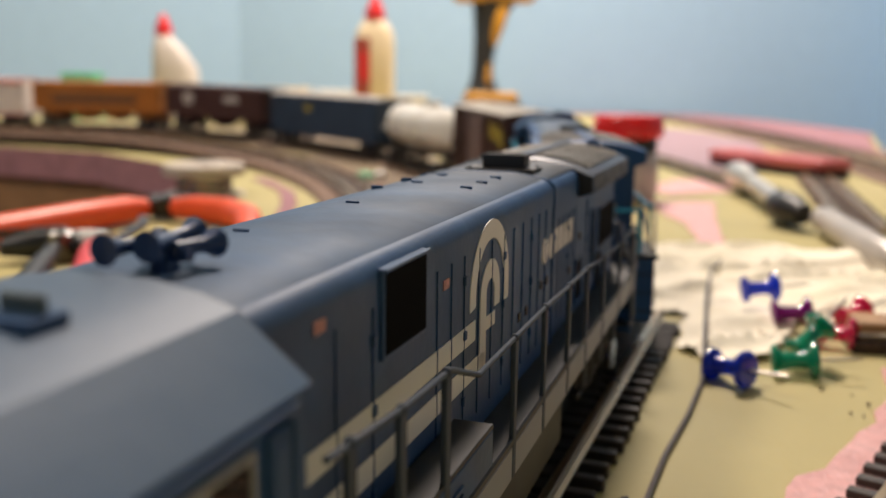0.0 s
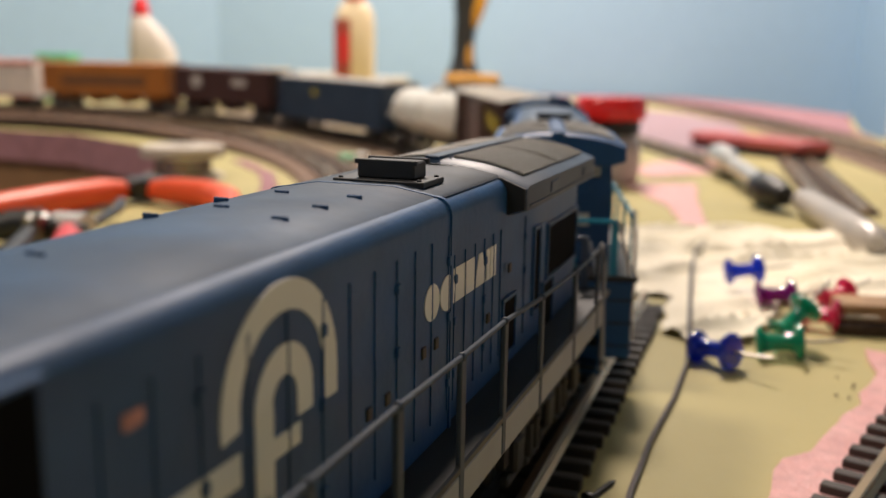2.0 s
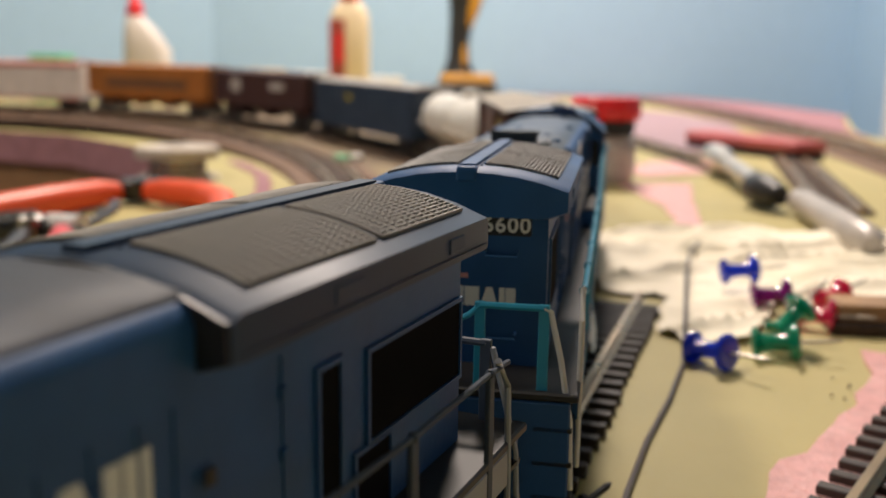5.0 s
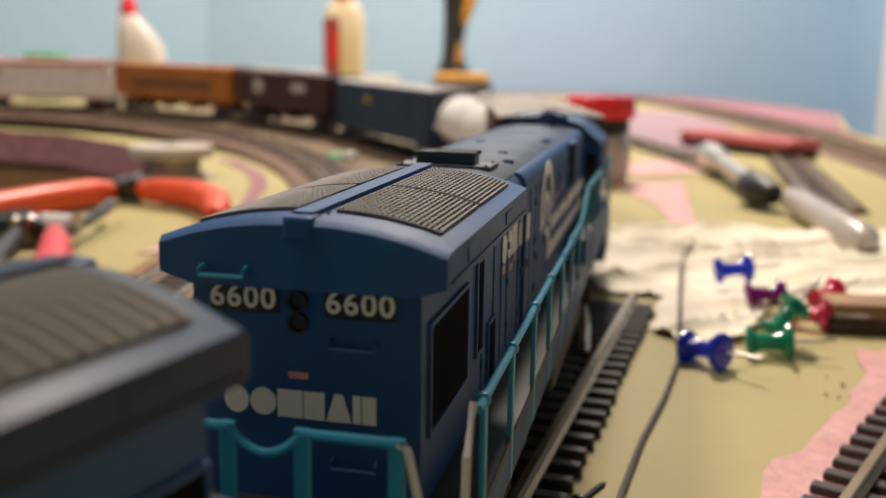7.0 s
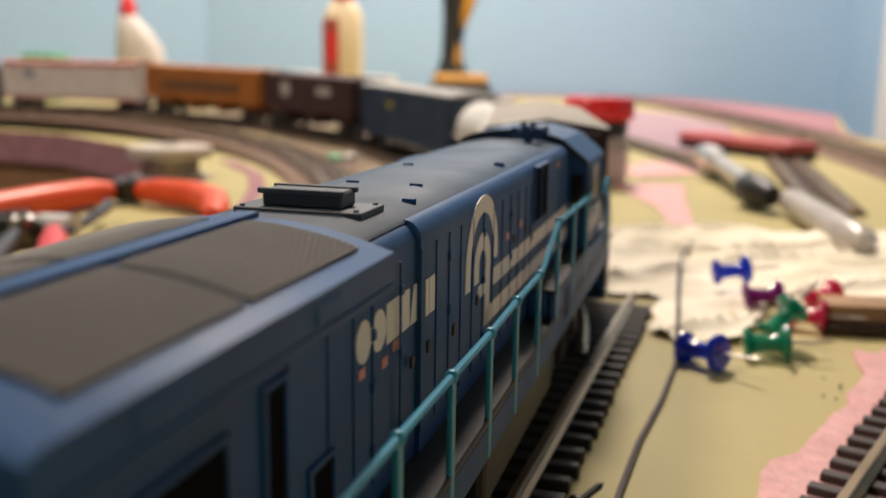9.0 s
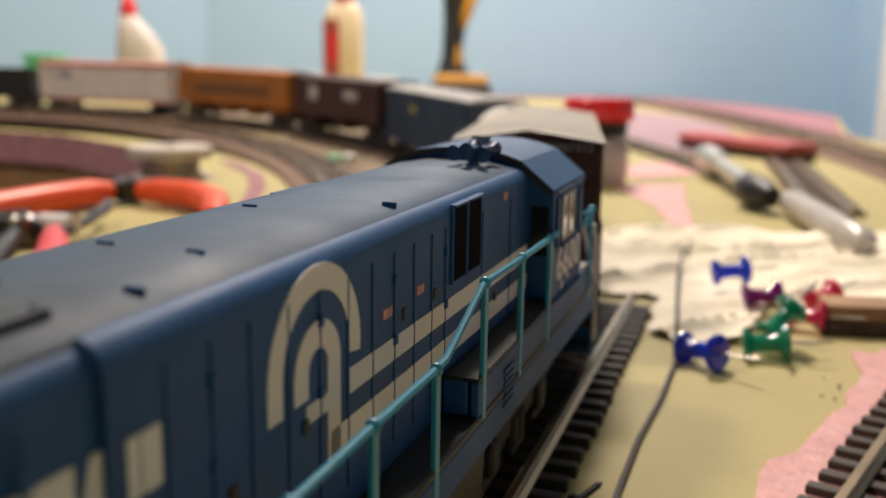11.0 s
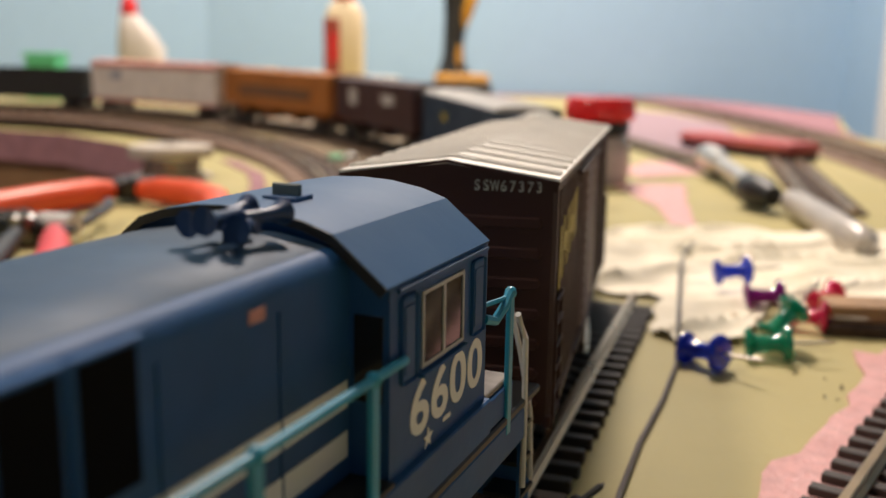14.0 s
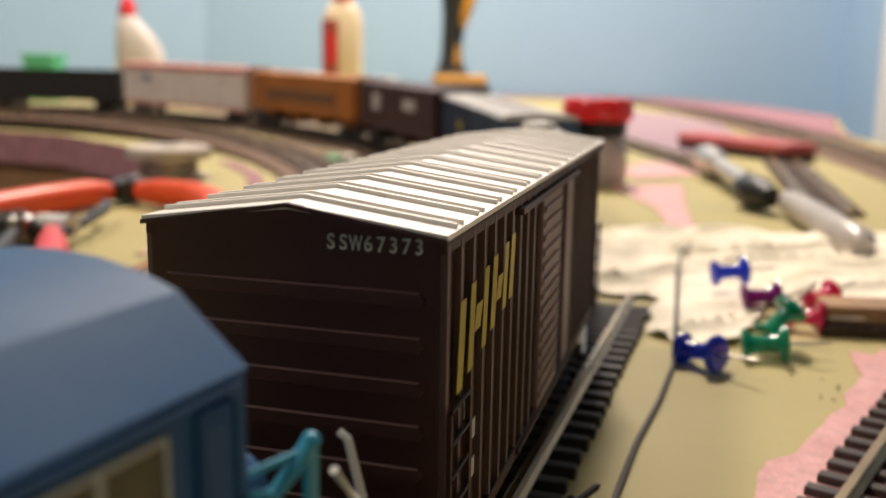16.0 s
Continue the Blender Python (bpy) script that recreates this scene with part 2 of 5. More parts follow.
# ---- room ----
tagged(part("floor", box(-3.0, 2.15, -2.0, 4.0, -1.0, -0.9), FLOOR), "brown carpeted floor", "floor", kind="structure")
tagged(part("ceiling", box(-3.0, 2.15, -2.0, 4.0, 1.5, 1.6), CEILING), "plain white ceiling", "ceiling", kind="structure")
tagged(part("wall_north", box(-0.60, 1.0, 2.40, 2.55, -0.9, 1.5), WALL), "light blue painted wall", "wall", kind="structure")
nw = part("wall_northwest", box(-2.9, 0.0, 0.0, 0.15, -0.9, 1.5), WALL, m=pose(-0.60, 2.40, 0, 0, 0, 27))
tagged(nw, "light blue painted wall", "wall", kind="structure")
tagged(part("wall_return", box(1.0, 1.12, 2.04, 2.55, -0.9, 1.5), WALL), "light blue painted wall return beside a doorway", "wall", kind="structure")
tagged(part("wall_northeast", box(1.12, 2.0, 2.30, 2.55, -0.9, 1.5), WALL), "light blue painted wall", "wall", kind="structure")
tagged(part("wall_east", box(2.0, 2.15, -2.0, 2.55, -0.9, 1.5), WALL), "light blue painted wall", "wall", kind="structure")
tagged(part("trim", box(0.978, 0.999, 2.04, 2.15, -0.9, 1.3, 0.004), WHITE_TRIM), "white painted door trim", "door trim", kind="structure")
tagged(part("wall_south", box(-2.9, 2.0, -2.0, -1.85, -0.9, 1.5), WALL), "light blue painted wall", "wall", kind="structure")
tagged(part("wall_west", box(-3.0, -2.9, -2.0, 2.85, -0.9, 1.5), WALL), "light blue painted wall", "wall", kind="structure")
# Both fittings are out of view; the second only houses the added fill.
for lx, ly in ((0.09, 1.45), (-0.9, 0.2)):
    lamp = thing("ceiling_light", pose(lx, ly, 1.43), "round white flush ceiling light, added out of view", "ceiling light", "ceiling lights")
    part("rim", lathe([(0.16, 0.0), (0.175, 0.0), (0.175, 0.07), (0.16, 0.07)], 32), WHITE_TRIM, lamp)

# layout board with an open well
WELL = [(-0.165, 0.515), (-0.160, 0.56), (-0.178, 0.63), (-0.235, 0.745), (-0.36, 0.885), (-0.55, 0.975), (-0.85, 1.0), (-1.15, 0.80), (-1.05, 0.25), (-0.60, 0.20), (-0.30, 0.315), (-0.21, 0.43)]


def sheet_with_hole(outer, hole, z1, z0):
    bm = bmesh.new()
    for z in (z1, z0):
        ro = [bm.verts.new((x, y, z)) for x, y in outer]
        ri = [bm.verts.new((x, y, z)) for x, y in hole]
        edges = [bm.edges.new((r[i], r[(i + 1) % len(r)])) for r in (ro, ri) for i in range(len(r))]
        bmesh.ops.triangle_fill(bm, use_beauty=True, edges=edges)
    bm.verts.ensure_lookup_table()
    n, k = len(outer), len(hole)
    for start, cnt in ((0, n), (n, k)):
        for i in range(cnt):
            a, b = start + i, start + (i + 1) % cnt
            bm.faces.new((bm.verts[a], bm.verts[b], bm.verts[b + n + k], bm.verts[a + n + k]))
    return bm


OUTER = [(0.60, -0.6), (0.60, 0.40), (0.408, 0.60), (0.428, 0.90), (0.454, 1.05), (0.478, 1.12), (0.622, 1.50), (0.622, 2.0), (0.56, 2.37), (-0.62, 2.36), (-1.6, 1.86), (-1.6, -0.6)]
board = part("ground", sheet_with_hole(OUTER, WELL, 0.0, -0.030), GREEN)
tagged(board, "green painted foam layout board with an open well", "layout board", kind="structure")
board.data.materials.append(SHADED_FOAM_EDGE)
for p in board.data.polygons:
    p.material_index = 0 if p.normal.z > 0.5 else 1
tagged(part("bench_frame", sheet_with_hole(OUTER, [(x * 1.0, y + 0.006) for x, y in WELL], -0.0305, -0.14), mat("pine_bench_wood", (0.36, 0.20, 0.09), 0.7, vary=0.2, scale=30)), "pine wood bench frame under the layout", "bench", kind="structure")
for bx, by in ((-1.5, -0.5), (0.5, -0.5), (0.36, 1.0), (-1.5, 1.7), (0.45, 2.2), (-0.55, 0.15)):
    tagged(part("bench_leg", box(bx - 0.03, bx + 0.03, by - 0.03, by + 0.03, -0.9, -0.14), MATS["pine_bench_wood"]), "square pine leg under the layout bench", "bench leg", kind="structure")


def strip(s0, s1, inner, outer, z_over, n=90):
    """An embankment under the climbing tracks."""
    secs = []
    for i in range(n + 1):
        s = s0 + (s1 - s0) * i / n
        up = Vector((0, 0, z_over))
        far = outer + 0.11 * min(max((s - 0.62) / 0.2, 0.0), 1.0)
        a, b = on_line(s, -inner)[0] + up, on_line(s, far)[0] + up
        c, e = on_line(s, far + 0.012 + climb(s))[0], on_line(s, -inner - 0.012 - climb(s))[0]
        secs.append([(e.x, e.y, -0.002), a, b, (c.x, c.y, -0.002)])
    return loft(secs)


tagged(part("embankment", strip(0.26, 1.9, 0.060, 0.036, -0.0004), mat("brown_painted_foam", (0.15, 0.105, 0.06), 0.8, vary=0.2, scale=60, bump=0.2, colour2=(0.30, 0.25, 0.12), patch=0.7, patch_scale=12)), "brown and olive painted foam embankment under the climbing track", "embankment", kind="structure")


def flat_patch(name, label, pts, material, z=0.0007, wob=0.004, category="bare foam"):
    """A thin uneven patch on the board."""
    rnd = random.Random(len(pts) * 7 + int(1000 * abs(pts[0][0])))
    out = []
    for i, a in enumerate(pts):
        b = pts[(i + 1) % len(pts)]
        n = max(2, int(math.hypot(b[0] - a[0], b[1] - a[1]) / 0.006))
        for k in range(n):
            f = k / n
            out.append((a[0] + (b[0] - a[0]) * f + rnd.uniform(-wob, wob) * 0.5, a[1] + (b[1] - a[1]) * f + rnd.uniform(-wob, wob)))
    return tagged(part(name, poly_sheet(out, -0.001, z), material), label, category, kind="structure")


flat_patch("bare_foam", "bare pink foam strip beside the side track", [(0.036, 0.105), (0.052, 0.146), (0.069, 0.168), (0.092, 0.196), (0.102, 0.224), (0.125, 0.232), (0.20, 0.30), (0.30, 0.30), (0.30, 0.10)], PINK, wob=0.003)
flat_patch("bare_foam", "bare pink foam tongue on the green board", [(0.100, 0.562), (0.146, 0.566), (0.130, 0.50), (0.109, 0.395), (0.099, 0.395), (0.108, 0.47)], PINK, wob=0.002)
# Far foam is a darkened pink, its colour dimmed against the overhead lamp.
DIMMED_MAUVE = mat("dimmed_mauve_foam", (0.33, 0.18, 0.205), 0.95, spec=0.1, vary=0.10, scale=200, bump=0.2, patch=0.4, patch_scale=20, colour2=(0.40, 0.25, 0.27))
flat_patch("bare_foam", "bare pale mauve foam area behind the jar", [(0.176, 0.916), (0.235, 1.25), (0.31, 1.6), (0.350, 1.45), (0.352, 1.2), (0.318, 1.02), (0.262, 0.87), (0.215, 0.745), (0.200, 0.80)], mat("dimmed_pale_foam", (0.33, 0.24, 0.27), 0.95, vary=0.08, spec=0.1), wob=0.004)
flat_patch("bare_foam", "small bare pink foam patch beside the jar", [(0.118, 0.64), (0.150, 0.70), (0.168, 0.70), (0.172, 0.625), (0.125, 0.60)], PINK, wob=0.003)
flat_patch("bare_foam", "bare pink foam edge inside the curve", [(-0.098, 0.43), (-0.108, 0.52), (-0.124, 0.585), (-0.158, 0.66), (-0.150, 0.665), (-0.116, 0.59), (-0.100, 0.52), (-0.091, 0.43)], DIMMED_MAUVE, wob=0.003)
flat_patch("bare_foam", "bare mauve foam beyond the far track", [(0.425, 0.95), (0.452, 1.06), (0.472, 1.13), (0.615, 1.49), (0.612, 1.98), (0.545, 2.33), (0.10, 2.33), (0.10, 2.15), (0.42, 2.15), (0.46, 1.7), (0.450, 1.3)], DIMMED_MAUVE, z=0.0008)

def roadbed(s0, s1, off, half, z, n=110):
    """A cork strip under a track, with sloped shoulders."""
    secs = []
    for i in range(n + 1):
        s = s0 + (s1 - s0) * i / n
        secs.append([on_line(s, off + k)[0] + Vector((0, 0, h)) for k, h in ((-half - 0.003, -0.004), (-half, z), (half, z), (half + 0.003, -0.004))])
    return loft(secs)


CORK = mat("brown_cork_roadbed", (0.17, 0.105, 0.07), 0.85, vary=0.3, scale=250, bump=0.3, patch=0.5, patch_scale=20)
tagged(part("roadbed", roadbed(0.20, 1.9, 0.0, 0.024, 0.0003), CORK), "brown cork roadbed under the climbing track", "roadbed", kind="structure")
tagged(part("roadbed", roadbed(0.24, 1.9, -0.082, 0.026, 0.0003), CORK), "brown cork roadbed under the inner track", "roadbed", kind="structure")

# ---- tracks ----
def rail_profile():
    return [(-0.0015, 0), (0.0015, 0), (0.0015, 0.0004), (0.0006, 0.0008), (0.0006, 0.0015), (0.0009, 0.0018), (0.0009, 0.0023), (0.0006, 0.0025), (-0.0006, 0.0025), (-0.0009, 0.0023), (-0.0009, 0.0018), (-0.0006, 0.0015), (-0.0006, 0.0008), (-0.0015, 0.0004)]


def rail_mesh(points, z=RAIL_TOP - 0.0025):
    """A rail with foot, web and head along (x, y, z) points."""
    secs = []
    pts = [Vector(p) for p in points]
    for i, p in enumerate(pts):
        e = (pts[min(i + 1, len(pts) - 1)] - pts[max(i - 1, 0)]).normalized()
        side = Vector((e.y, -e.x, 0)).normalized()
        secs.append([p + side * x + Vector((0, 0, z + h)) for x, h in rail_profile()])
    return loft(secs)


def track(name, label, centre, length, tie_len=0.030, tie_mat=None, step=0.0064, s0=0.0, rail_mat=None):
    """Rails and ties along centre(s), which gives a point and a heading."""
    t = tagged(thing(name, pose(0, 0, 0), label, "railway track"), kind="structure")
    n = max(2, int(length / 0.012))
    for off in (-0.00825, 0.00825):
        pts = []
        for i in range(n + 1):
            p, h = centre(s0 + length * i / n)
            pts.append((p.x + math.cos(h) * off, p.y - math.sin(h) * off, p.z))
        part("rail", rail_mesh(pts), rail_mat or RAIL, t)
    me = mesh_from("tie", box(-tie_len / 2, tie_len / 2, -0.0013, 0.0013, -0.0006, 0.0022, 0.0002, 1), tie_mat or TIE)
    plate = mesh_from("tie_plate", box(-0.0016, 0.0016, -0.0009, 0.0009, 0.0018, 0.0027), tie_mat or TIE)
    rnd = random.Random(3)
    for i in range(min(300, int(length / step))):
        p, h = centre(s0 + step * (i + 0.5))
        m = Matrix.Translation(p) @ Matrix.Rotation(-h + rnd.uniform(-0.012, 0.012), 4, "Z") @ Matrix.Translation((rnd.uniform(-0.0003, 0.0003), 0, 0))
        again("tie", me, t, m)
    return t


def straight_line(x, y, heading):
    h = radians(heading)
    return lambda s: (Vector((x + math.sin(h) * s, y + math.cos(h) * s, 0)), h)


track("main_track", "curved model railway track with dark brown ties", on_line, 1.92, s0=-0.32, rail_mat=SHADED_RAIL)
track("inner_track", "curved model railway track with light brown ties", lambda s: on_line(s, -0.082), 1.5, tie_mat=TIE_OLD, s0=0.26)
turnout = track("turnout_leg", "straight turnout track with shiny rail and dark ties", straight_line(-0.0135, 0.086, 18.4), 0.196)
part("point_rail", rail_mesh([(0.0335, 0.216, 0), (0.0368, 0.236, 0), (0.0385, 0.252, 0)]), RAIL, turnout, "short blunt nickel rail end")
track("siding_track", "straight side track with black ties on pink foam", straight_line(0.0456, 0.0978, 36.0), 0.19)


def bowed_line(s):
    """The far track, bowed gently towards the wall."""
    return Vector((0.412 - 0.07 * (0.45 + s - 1.7) ** 2, 0.45 + s, 0.0)), math.atan(-0.14 * (0.45 + s - 1.7))


track("back_track", "far track along the wall with brown ties", bowed_line, 1.85, tie_mat=TIE_OLD)
BALLAST = mat("tan_cork_ballast", (0.30, 0.17, 0.08), 0.9, vary=0.45, scale=500, bump=0.6, bump_scale=900, patch=0.5, patch_scale=60)
near_line = straight_line(-0.0885, 0.06, 1.5)
tagged(part("roadbed", poly_sheet([(-0.112, 0.055), (-0.066, 0.055), (-0.060, 0.335), (-0.104, 0.335)], -0.001, 0.0004), BALLAST), "tan crumbly cork ballast under the near track", "roadbed", kind="structure")
track("near_track", "straight side track with brown ties and shiny rails", near_line, 0.27, tie_mat=mat("dark_brown_tie", (0.07, 0.042, 0.03), 0.55, vary=0.25, scale=200))
flat_patch("bare_foam", "bare pink foam patch at the end of the near track", [(-0.112, 0.335), (-0.060, 0.335), (-0.058, 0.375), (-0.098, 0.385)], PINK, wob=0.003)
back_pts = [(bowed_line(q)[0].x + e, 0.45 + q) for e, qs in ((-0.042, range(0, 38)), (0.042, range(37, -1, -1))) for q in [k * 0.05 for k in qs]]
tagged(part("roadbed", poly_sheet(back_pts, -0.001, 0.0004), CORK), "brown cork roadbed under the far track", "roadbed", kind="structure")
track("spur_track", "short spur track with brown ties", straight_line(0.191, 0.452, 14.8), 0.29, tie_mat=TIE_OLD)
track("cross_track", "track with dark ties behind the jar", straight_line(0.192, 0.61, -4.5), 0.36)

# ---- train ----
MM = 0.001


def mbox(x0, x1, y0, y1, z0, z1, bevel=0.0, seg=2, bm=None):
    """A box in millimetres."""
    return box(x0 * MM, x1 * MM, y0 * MM, y1 * MM, z0 * MM, z1 * MM, bevel * MM, seg, bm)


def mtube(points, r, n=8, bm=None):
    return tube([Vector(p) * MM for p in points], r * MM, n, bm)


def mprofile(profile, ys, bm=None):
    """A profile of (x, z) in millimetres pulled through the stations ys."""
    return loft([[(x * MM, y * MM, z * MM) for x, z in profile] for y in ys], bm)


def glyph(ch, height, wide=0.86, bold=2.2):
    cu = bpy.data.curves.new("glyph", "FONT")
    cu.body, cu.size, cu.extrude, cu.offset = ch, height / 0.70 * MM, 0.00006, height * bold * 0.00001
    cu.align_x, cu.align_y = "CENTER", "CENTER"
    tmp = new("glyph_curve", cu)
    me = bpy.data.meshes.new_from_object(tmp)
    bpy.data.objects.remove(tmp)
    me.transform(Matrix.Diagonal((0.62 if ch == "W" else wide, 1, 1, 1)))
    return me


def lettering(name, text, height, material, parent, m, label="", advance=0.80, wide=0.86, bold=2.2):
    """Writing, one object a character."""
    made = {}
    for i, ch in enumerate(text):
        if ch not in made:
            made[ch] = glyph(ch, height, wide, bold)
            made[ch].materials.clear()
            made[ch].materials.append(material)
        ob = new(name, made[ch])
        ob.parent, ob.matrix_basis = parent, m @ pose((i - (len(text) - 1) / 2) * height * advance * MM, 0, 0)
        tagged(ob, label)


def side_m(side, x, y, z):
    """A frame on a vehicle's side, its x axis running so that writing reads from outside."""
    rz = 90 if side > 0 else -90
    return pose(side * x * MM, y * MM, z * MM, 90, 0, rz)


def ring_shape(r0, r1, a0, a1, n=20, z=0.00012):
    """A flat ring sector in the xy plane, millimetres."""
    bm = bmesh.new()
    rows = []
    for i in range(n + 1):
        a = radians(a0 + (a1 - a0) * i / n)
        rows.append([bm.verts.new((r * MM * math.cos(a), r * MM * math.sin(a), h)) for r, h in ((r0, 0), (r1, 0), (r1, z), (r0, z))])
    for p, q in zip(rows, rows[1:]):
        for k in range(4):
            bm.faces.new((p[k], p[(k + 1) % 4], q[(k + 1) % 4], q[k]))
    bm.faces.new(rows[0])
    bm.faces.new(rows[-1][::-1])
    return bm


WHEELS = []


def wheelset(parent, y, r, material=None):
    prof = [(0.8, -10.5), (0.8, -9.3), (r, -9.2), (r * 1.0, -7.3), (r + 0.7, -7.1), (r + 0.7, -6.6), (1.2, -6.4), (1.0, 6.4), (r + 0.7, 6.6), (r + 0.7, 7.1), (r, 7.3), (r, 9.2), (0.8, 9.3), (0.8, 10.5)]
    bm = lathe([(a * MM, b * MM) for a, b in prof], 20)
    bmesh.ops.rotate(bm, verts=bm.verts, matrix=Matrix.Rotation(math.pi / 2, 3, "Y"))
    ob = part("wheelset", bm, material or STEEL, parent, "metal wheels on an axle", smooth=True, m=pose(0, y * MM, r * MM))
    WHEELS.append((ob, y, r))
    return ob


def freight_truck(parent, y, base=20.0):
    for sx in (-1, 1):
        bm = mprofile([(sx * 11.0, 3.2), (sx * 12.6, 3.2), (sx * 12.6, 7.6), (sx * 11.0, 7.6)], (y - base / 2 - 2.5, y + base / 2 + 2.5))
        for k in (-1, 1):
            mbox(sx * 12.0 - 1.2, sx * 12.0 + 1.6 * (1 if sx > 0 else 1), y + k * base / 2 - 2, y + k * base / 2 + 2, 3.0, 7.4, 0.4, 1, bm)
        for k in (-2.4, 0, 2.4):
            mtube([(sx * 12.2, y + k, 1.6), (sx * 12.2, y + k, 6.4)], 0.9, 8, bm)
        part("side_frame", bm, TRUCK, parent)
    part("bolster", mbox(-11, 11, y - 2.4, y + 2.4, 4.5, 8.5, 0.4, 1), TRUCK, parent)
    for k in (-1, 1):
        wheelset(parent, y + k * base / 2, 5.2)


def coupler(parent, y, sign, z=10.5):
    bm = mbox(-1.6, 1.6, min(y, y + sign * 6), max(y, y + sign * 6), z - 1.3, z + 1.3, 0.3, 1)
    mbox(-2.6, 2.2, min(y + sign * 5, y + sign * 8.5), max(y + sign * 5, y + sign * 8.5), z - 1.9, z + 1.9, 0.5, 1, bm)
    part("coupler", bm, BLACK, parent, "black knuckle coupler")


def hood_profile(hw, z0, z1, r=3.0, crown=0.7):
    pts = [(hw, z0), (hw, z1 - r)]
    for i in range(1, 6):
        a = radians(90 * i / 6)
        pts.append((hw - r + r * math.cos(a), z1 - r + r * math.sin(a)))
    pts += [((hw - r), z1), (hw * 0.4, z1 + crown), (-hw * 0.4, z1 + crown), (-(hw - r), z1)]
    for i in range(1, 6):
        a = radians(90 * i / 6)
        pts.append((-(hw - r) - r * math.sin(a), z1 - r + r * math.cos(a)))
    return pts + [(-hw, z1 - r), (-hw, z0)]


def arch(hw, z_edge, z_mid, n=8):
    return [(hw * (1 - 2 * i / n), z_edge + (z_mid - z_edge) * (1 - abs(1 - 2 * i / n) ** 2.2)) for i in range(n + 1)]


def arch_z(x, hw, z_edge, z_mid):
    return z_edge + (z_mid - z_edge) * (1 - abs(x / hw) ** 2.2)


def handrail(parent, x, pts, posts, material, deck, name="handrail", r=0.48):
    """A side handrail through pts (y, z), with posts down to the deck."""
    ob = part(name, mtube([(x, y, z) for y, z in pts], r, 8), material, parent, smooth=True)
    for y, z, zd in posts:
        s = -1 if x > 0 else 1
        bm = mbox(x - 0.32, x + 0.32, y - 0.75, y + 0.75, zd - 5.5, z - 0.3, 0.12, 1)
        bmesh.ops.create_uvsphere(bm, u_segments=8, v_segments=6, radius=r * 1.7 * MM, matrix=Matrix.Translation(Vector((x, y, z)) * MM))
        part("post", bm, material, parent)
    return ob


def door_lines(parent, side, x, ys, z0, z1, material):
    """Upright hood door battens with hinges, each a small raised strip."""
    for i, y in enumerate(ys):
        bm = mbox(min(side * x, side * (x + 0.22)), max(side * x, side * (x + 0.22)), y - 0.13, y + 0.13, z0, z1)
        part("door_joint", bm, material, parent)
        if i % 3 == 0:
            for z in (z0 + 3.5, (z0 + z1) / 2 + 1, z1 - 3):
                part("hinge", mbox(min(side * x, side * (x + 0.45)), max(side * x, side * (x + 0.45)), y - 0.45, y + 0.45, z - 0.55, z + 0.55, 0.1, 1), material, parent)


def latch(parent, side, x, y, z, material):
    part("latch", mbox(min(side * x, side * (x + 0.35)), max(side * x, side * (x + 0.35)), y - 0.6, y + 0.6, z - 0.7, z + 0.7, 0.12, 1), material, parent)


def emblem(parent, side, x, y, z, stripe_end):
    """White nested arches that run out into two stripes towards the cab."""
    loc = lambda yy, zz: pose(side * x * MM, yy * MM, zz * MM, 90, 0, 90) if side > 0 else pose(side * x * MM, yy * MM, zz * MM, 90, 0, 90) @ pose(0, 0, -0.00012)
    part("emblem_arch", ring_shape(6.7, 9.2, -8, 180), LETTER, parent, "off-white painted arch", m=loc(y, z))
    part("emblem_arch", ring_shape(2.0, 4.6, 0, 180), LETTER, parent, "off-white painted arch", m=loc(y, z - 0.6))
    xx = (min(side * x, side * (x + 0.12)), max(side * x, side * (x + 0.12)))
    part("emblem_leg", mbox(*xx, y - 9.2, y - 6.7, z - 3.0, z), LETTER, parent)
    part("emblem_leg", mbox(*xx, y - 4.6, y - 2.0, z - 2.8, z - 0.6), LETTER, parent)
    bm = mbox(*xx, y + 1.9, y + 4.6, z - 10.2, z - 0.5)
    mbox(*xx, y - 2.4, y + 1.9, z - 5.2, z - 3.4, 0, 1, bm)
    part("emblem_leg", bm, LETTER, parent)
    part("stripe", mbox(*xx, y + 6.7, stripe_end, z - 5.2, z - 2.6), LETTER, parent, "off-white painted stripe")
    part("stripe", mbox(*xx, y + 2.4, stripe_end, z - 10.2, z - 7.6), LETTER, parent, "off-white painted stripe")


# the company name as plain solid shapes: widths and outlines (0 oval, 1 block, 2 wedge)
NAME_SHAPES = ((0.165, 0), (0.175, 0), (0.165, 1), (0.135, 1), (0.165, 2), (0.05, 1), (0.09, 1))


def name_shape(w, h, kind):
    if kind == 0:
        pts = [(w / 2 * math.cos(2 * math.pi * i / 20), h / 2 * math.sin(2 * math.pi * i / 20)) for i in range(20)]
    elif kind == 1:
        pts = [(-w / 2, -h / 2), (w / 2, -h / 2), (w / 2, h / 2), (-w / 2, h / 2)]
    else:
        pts = [(-w / 2, -h / 2), (w / 2, -h / 2), (w * 0.16, h / 2), (-w * 0.16, h / 2)]
    return poly_sheet([(x * MM, y * MM) for x, y in pts], 0.0, 0.00012)


def name_row(parent, width, height, place):
    u = -width / 2
    for w, kind in NAME_SHAPES:
        w *= width
        part("name_shape", name_shape(w, height, kind), LETTER, parent, m=place(u + w / 2))
        u += w + width * 0.009


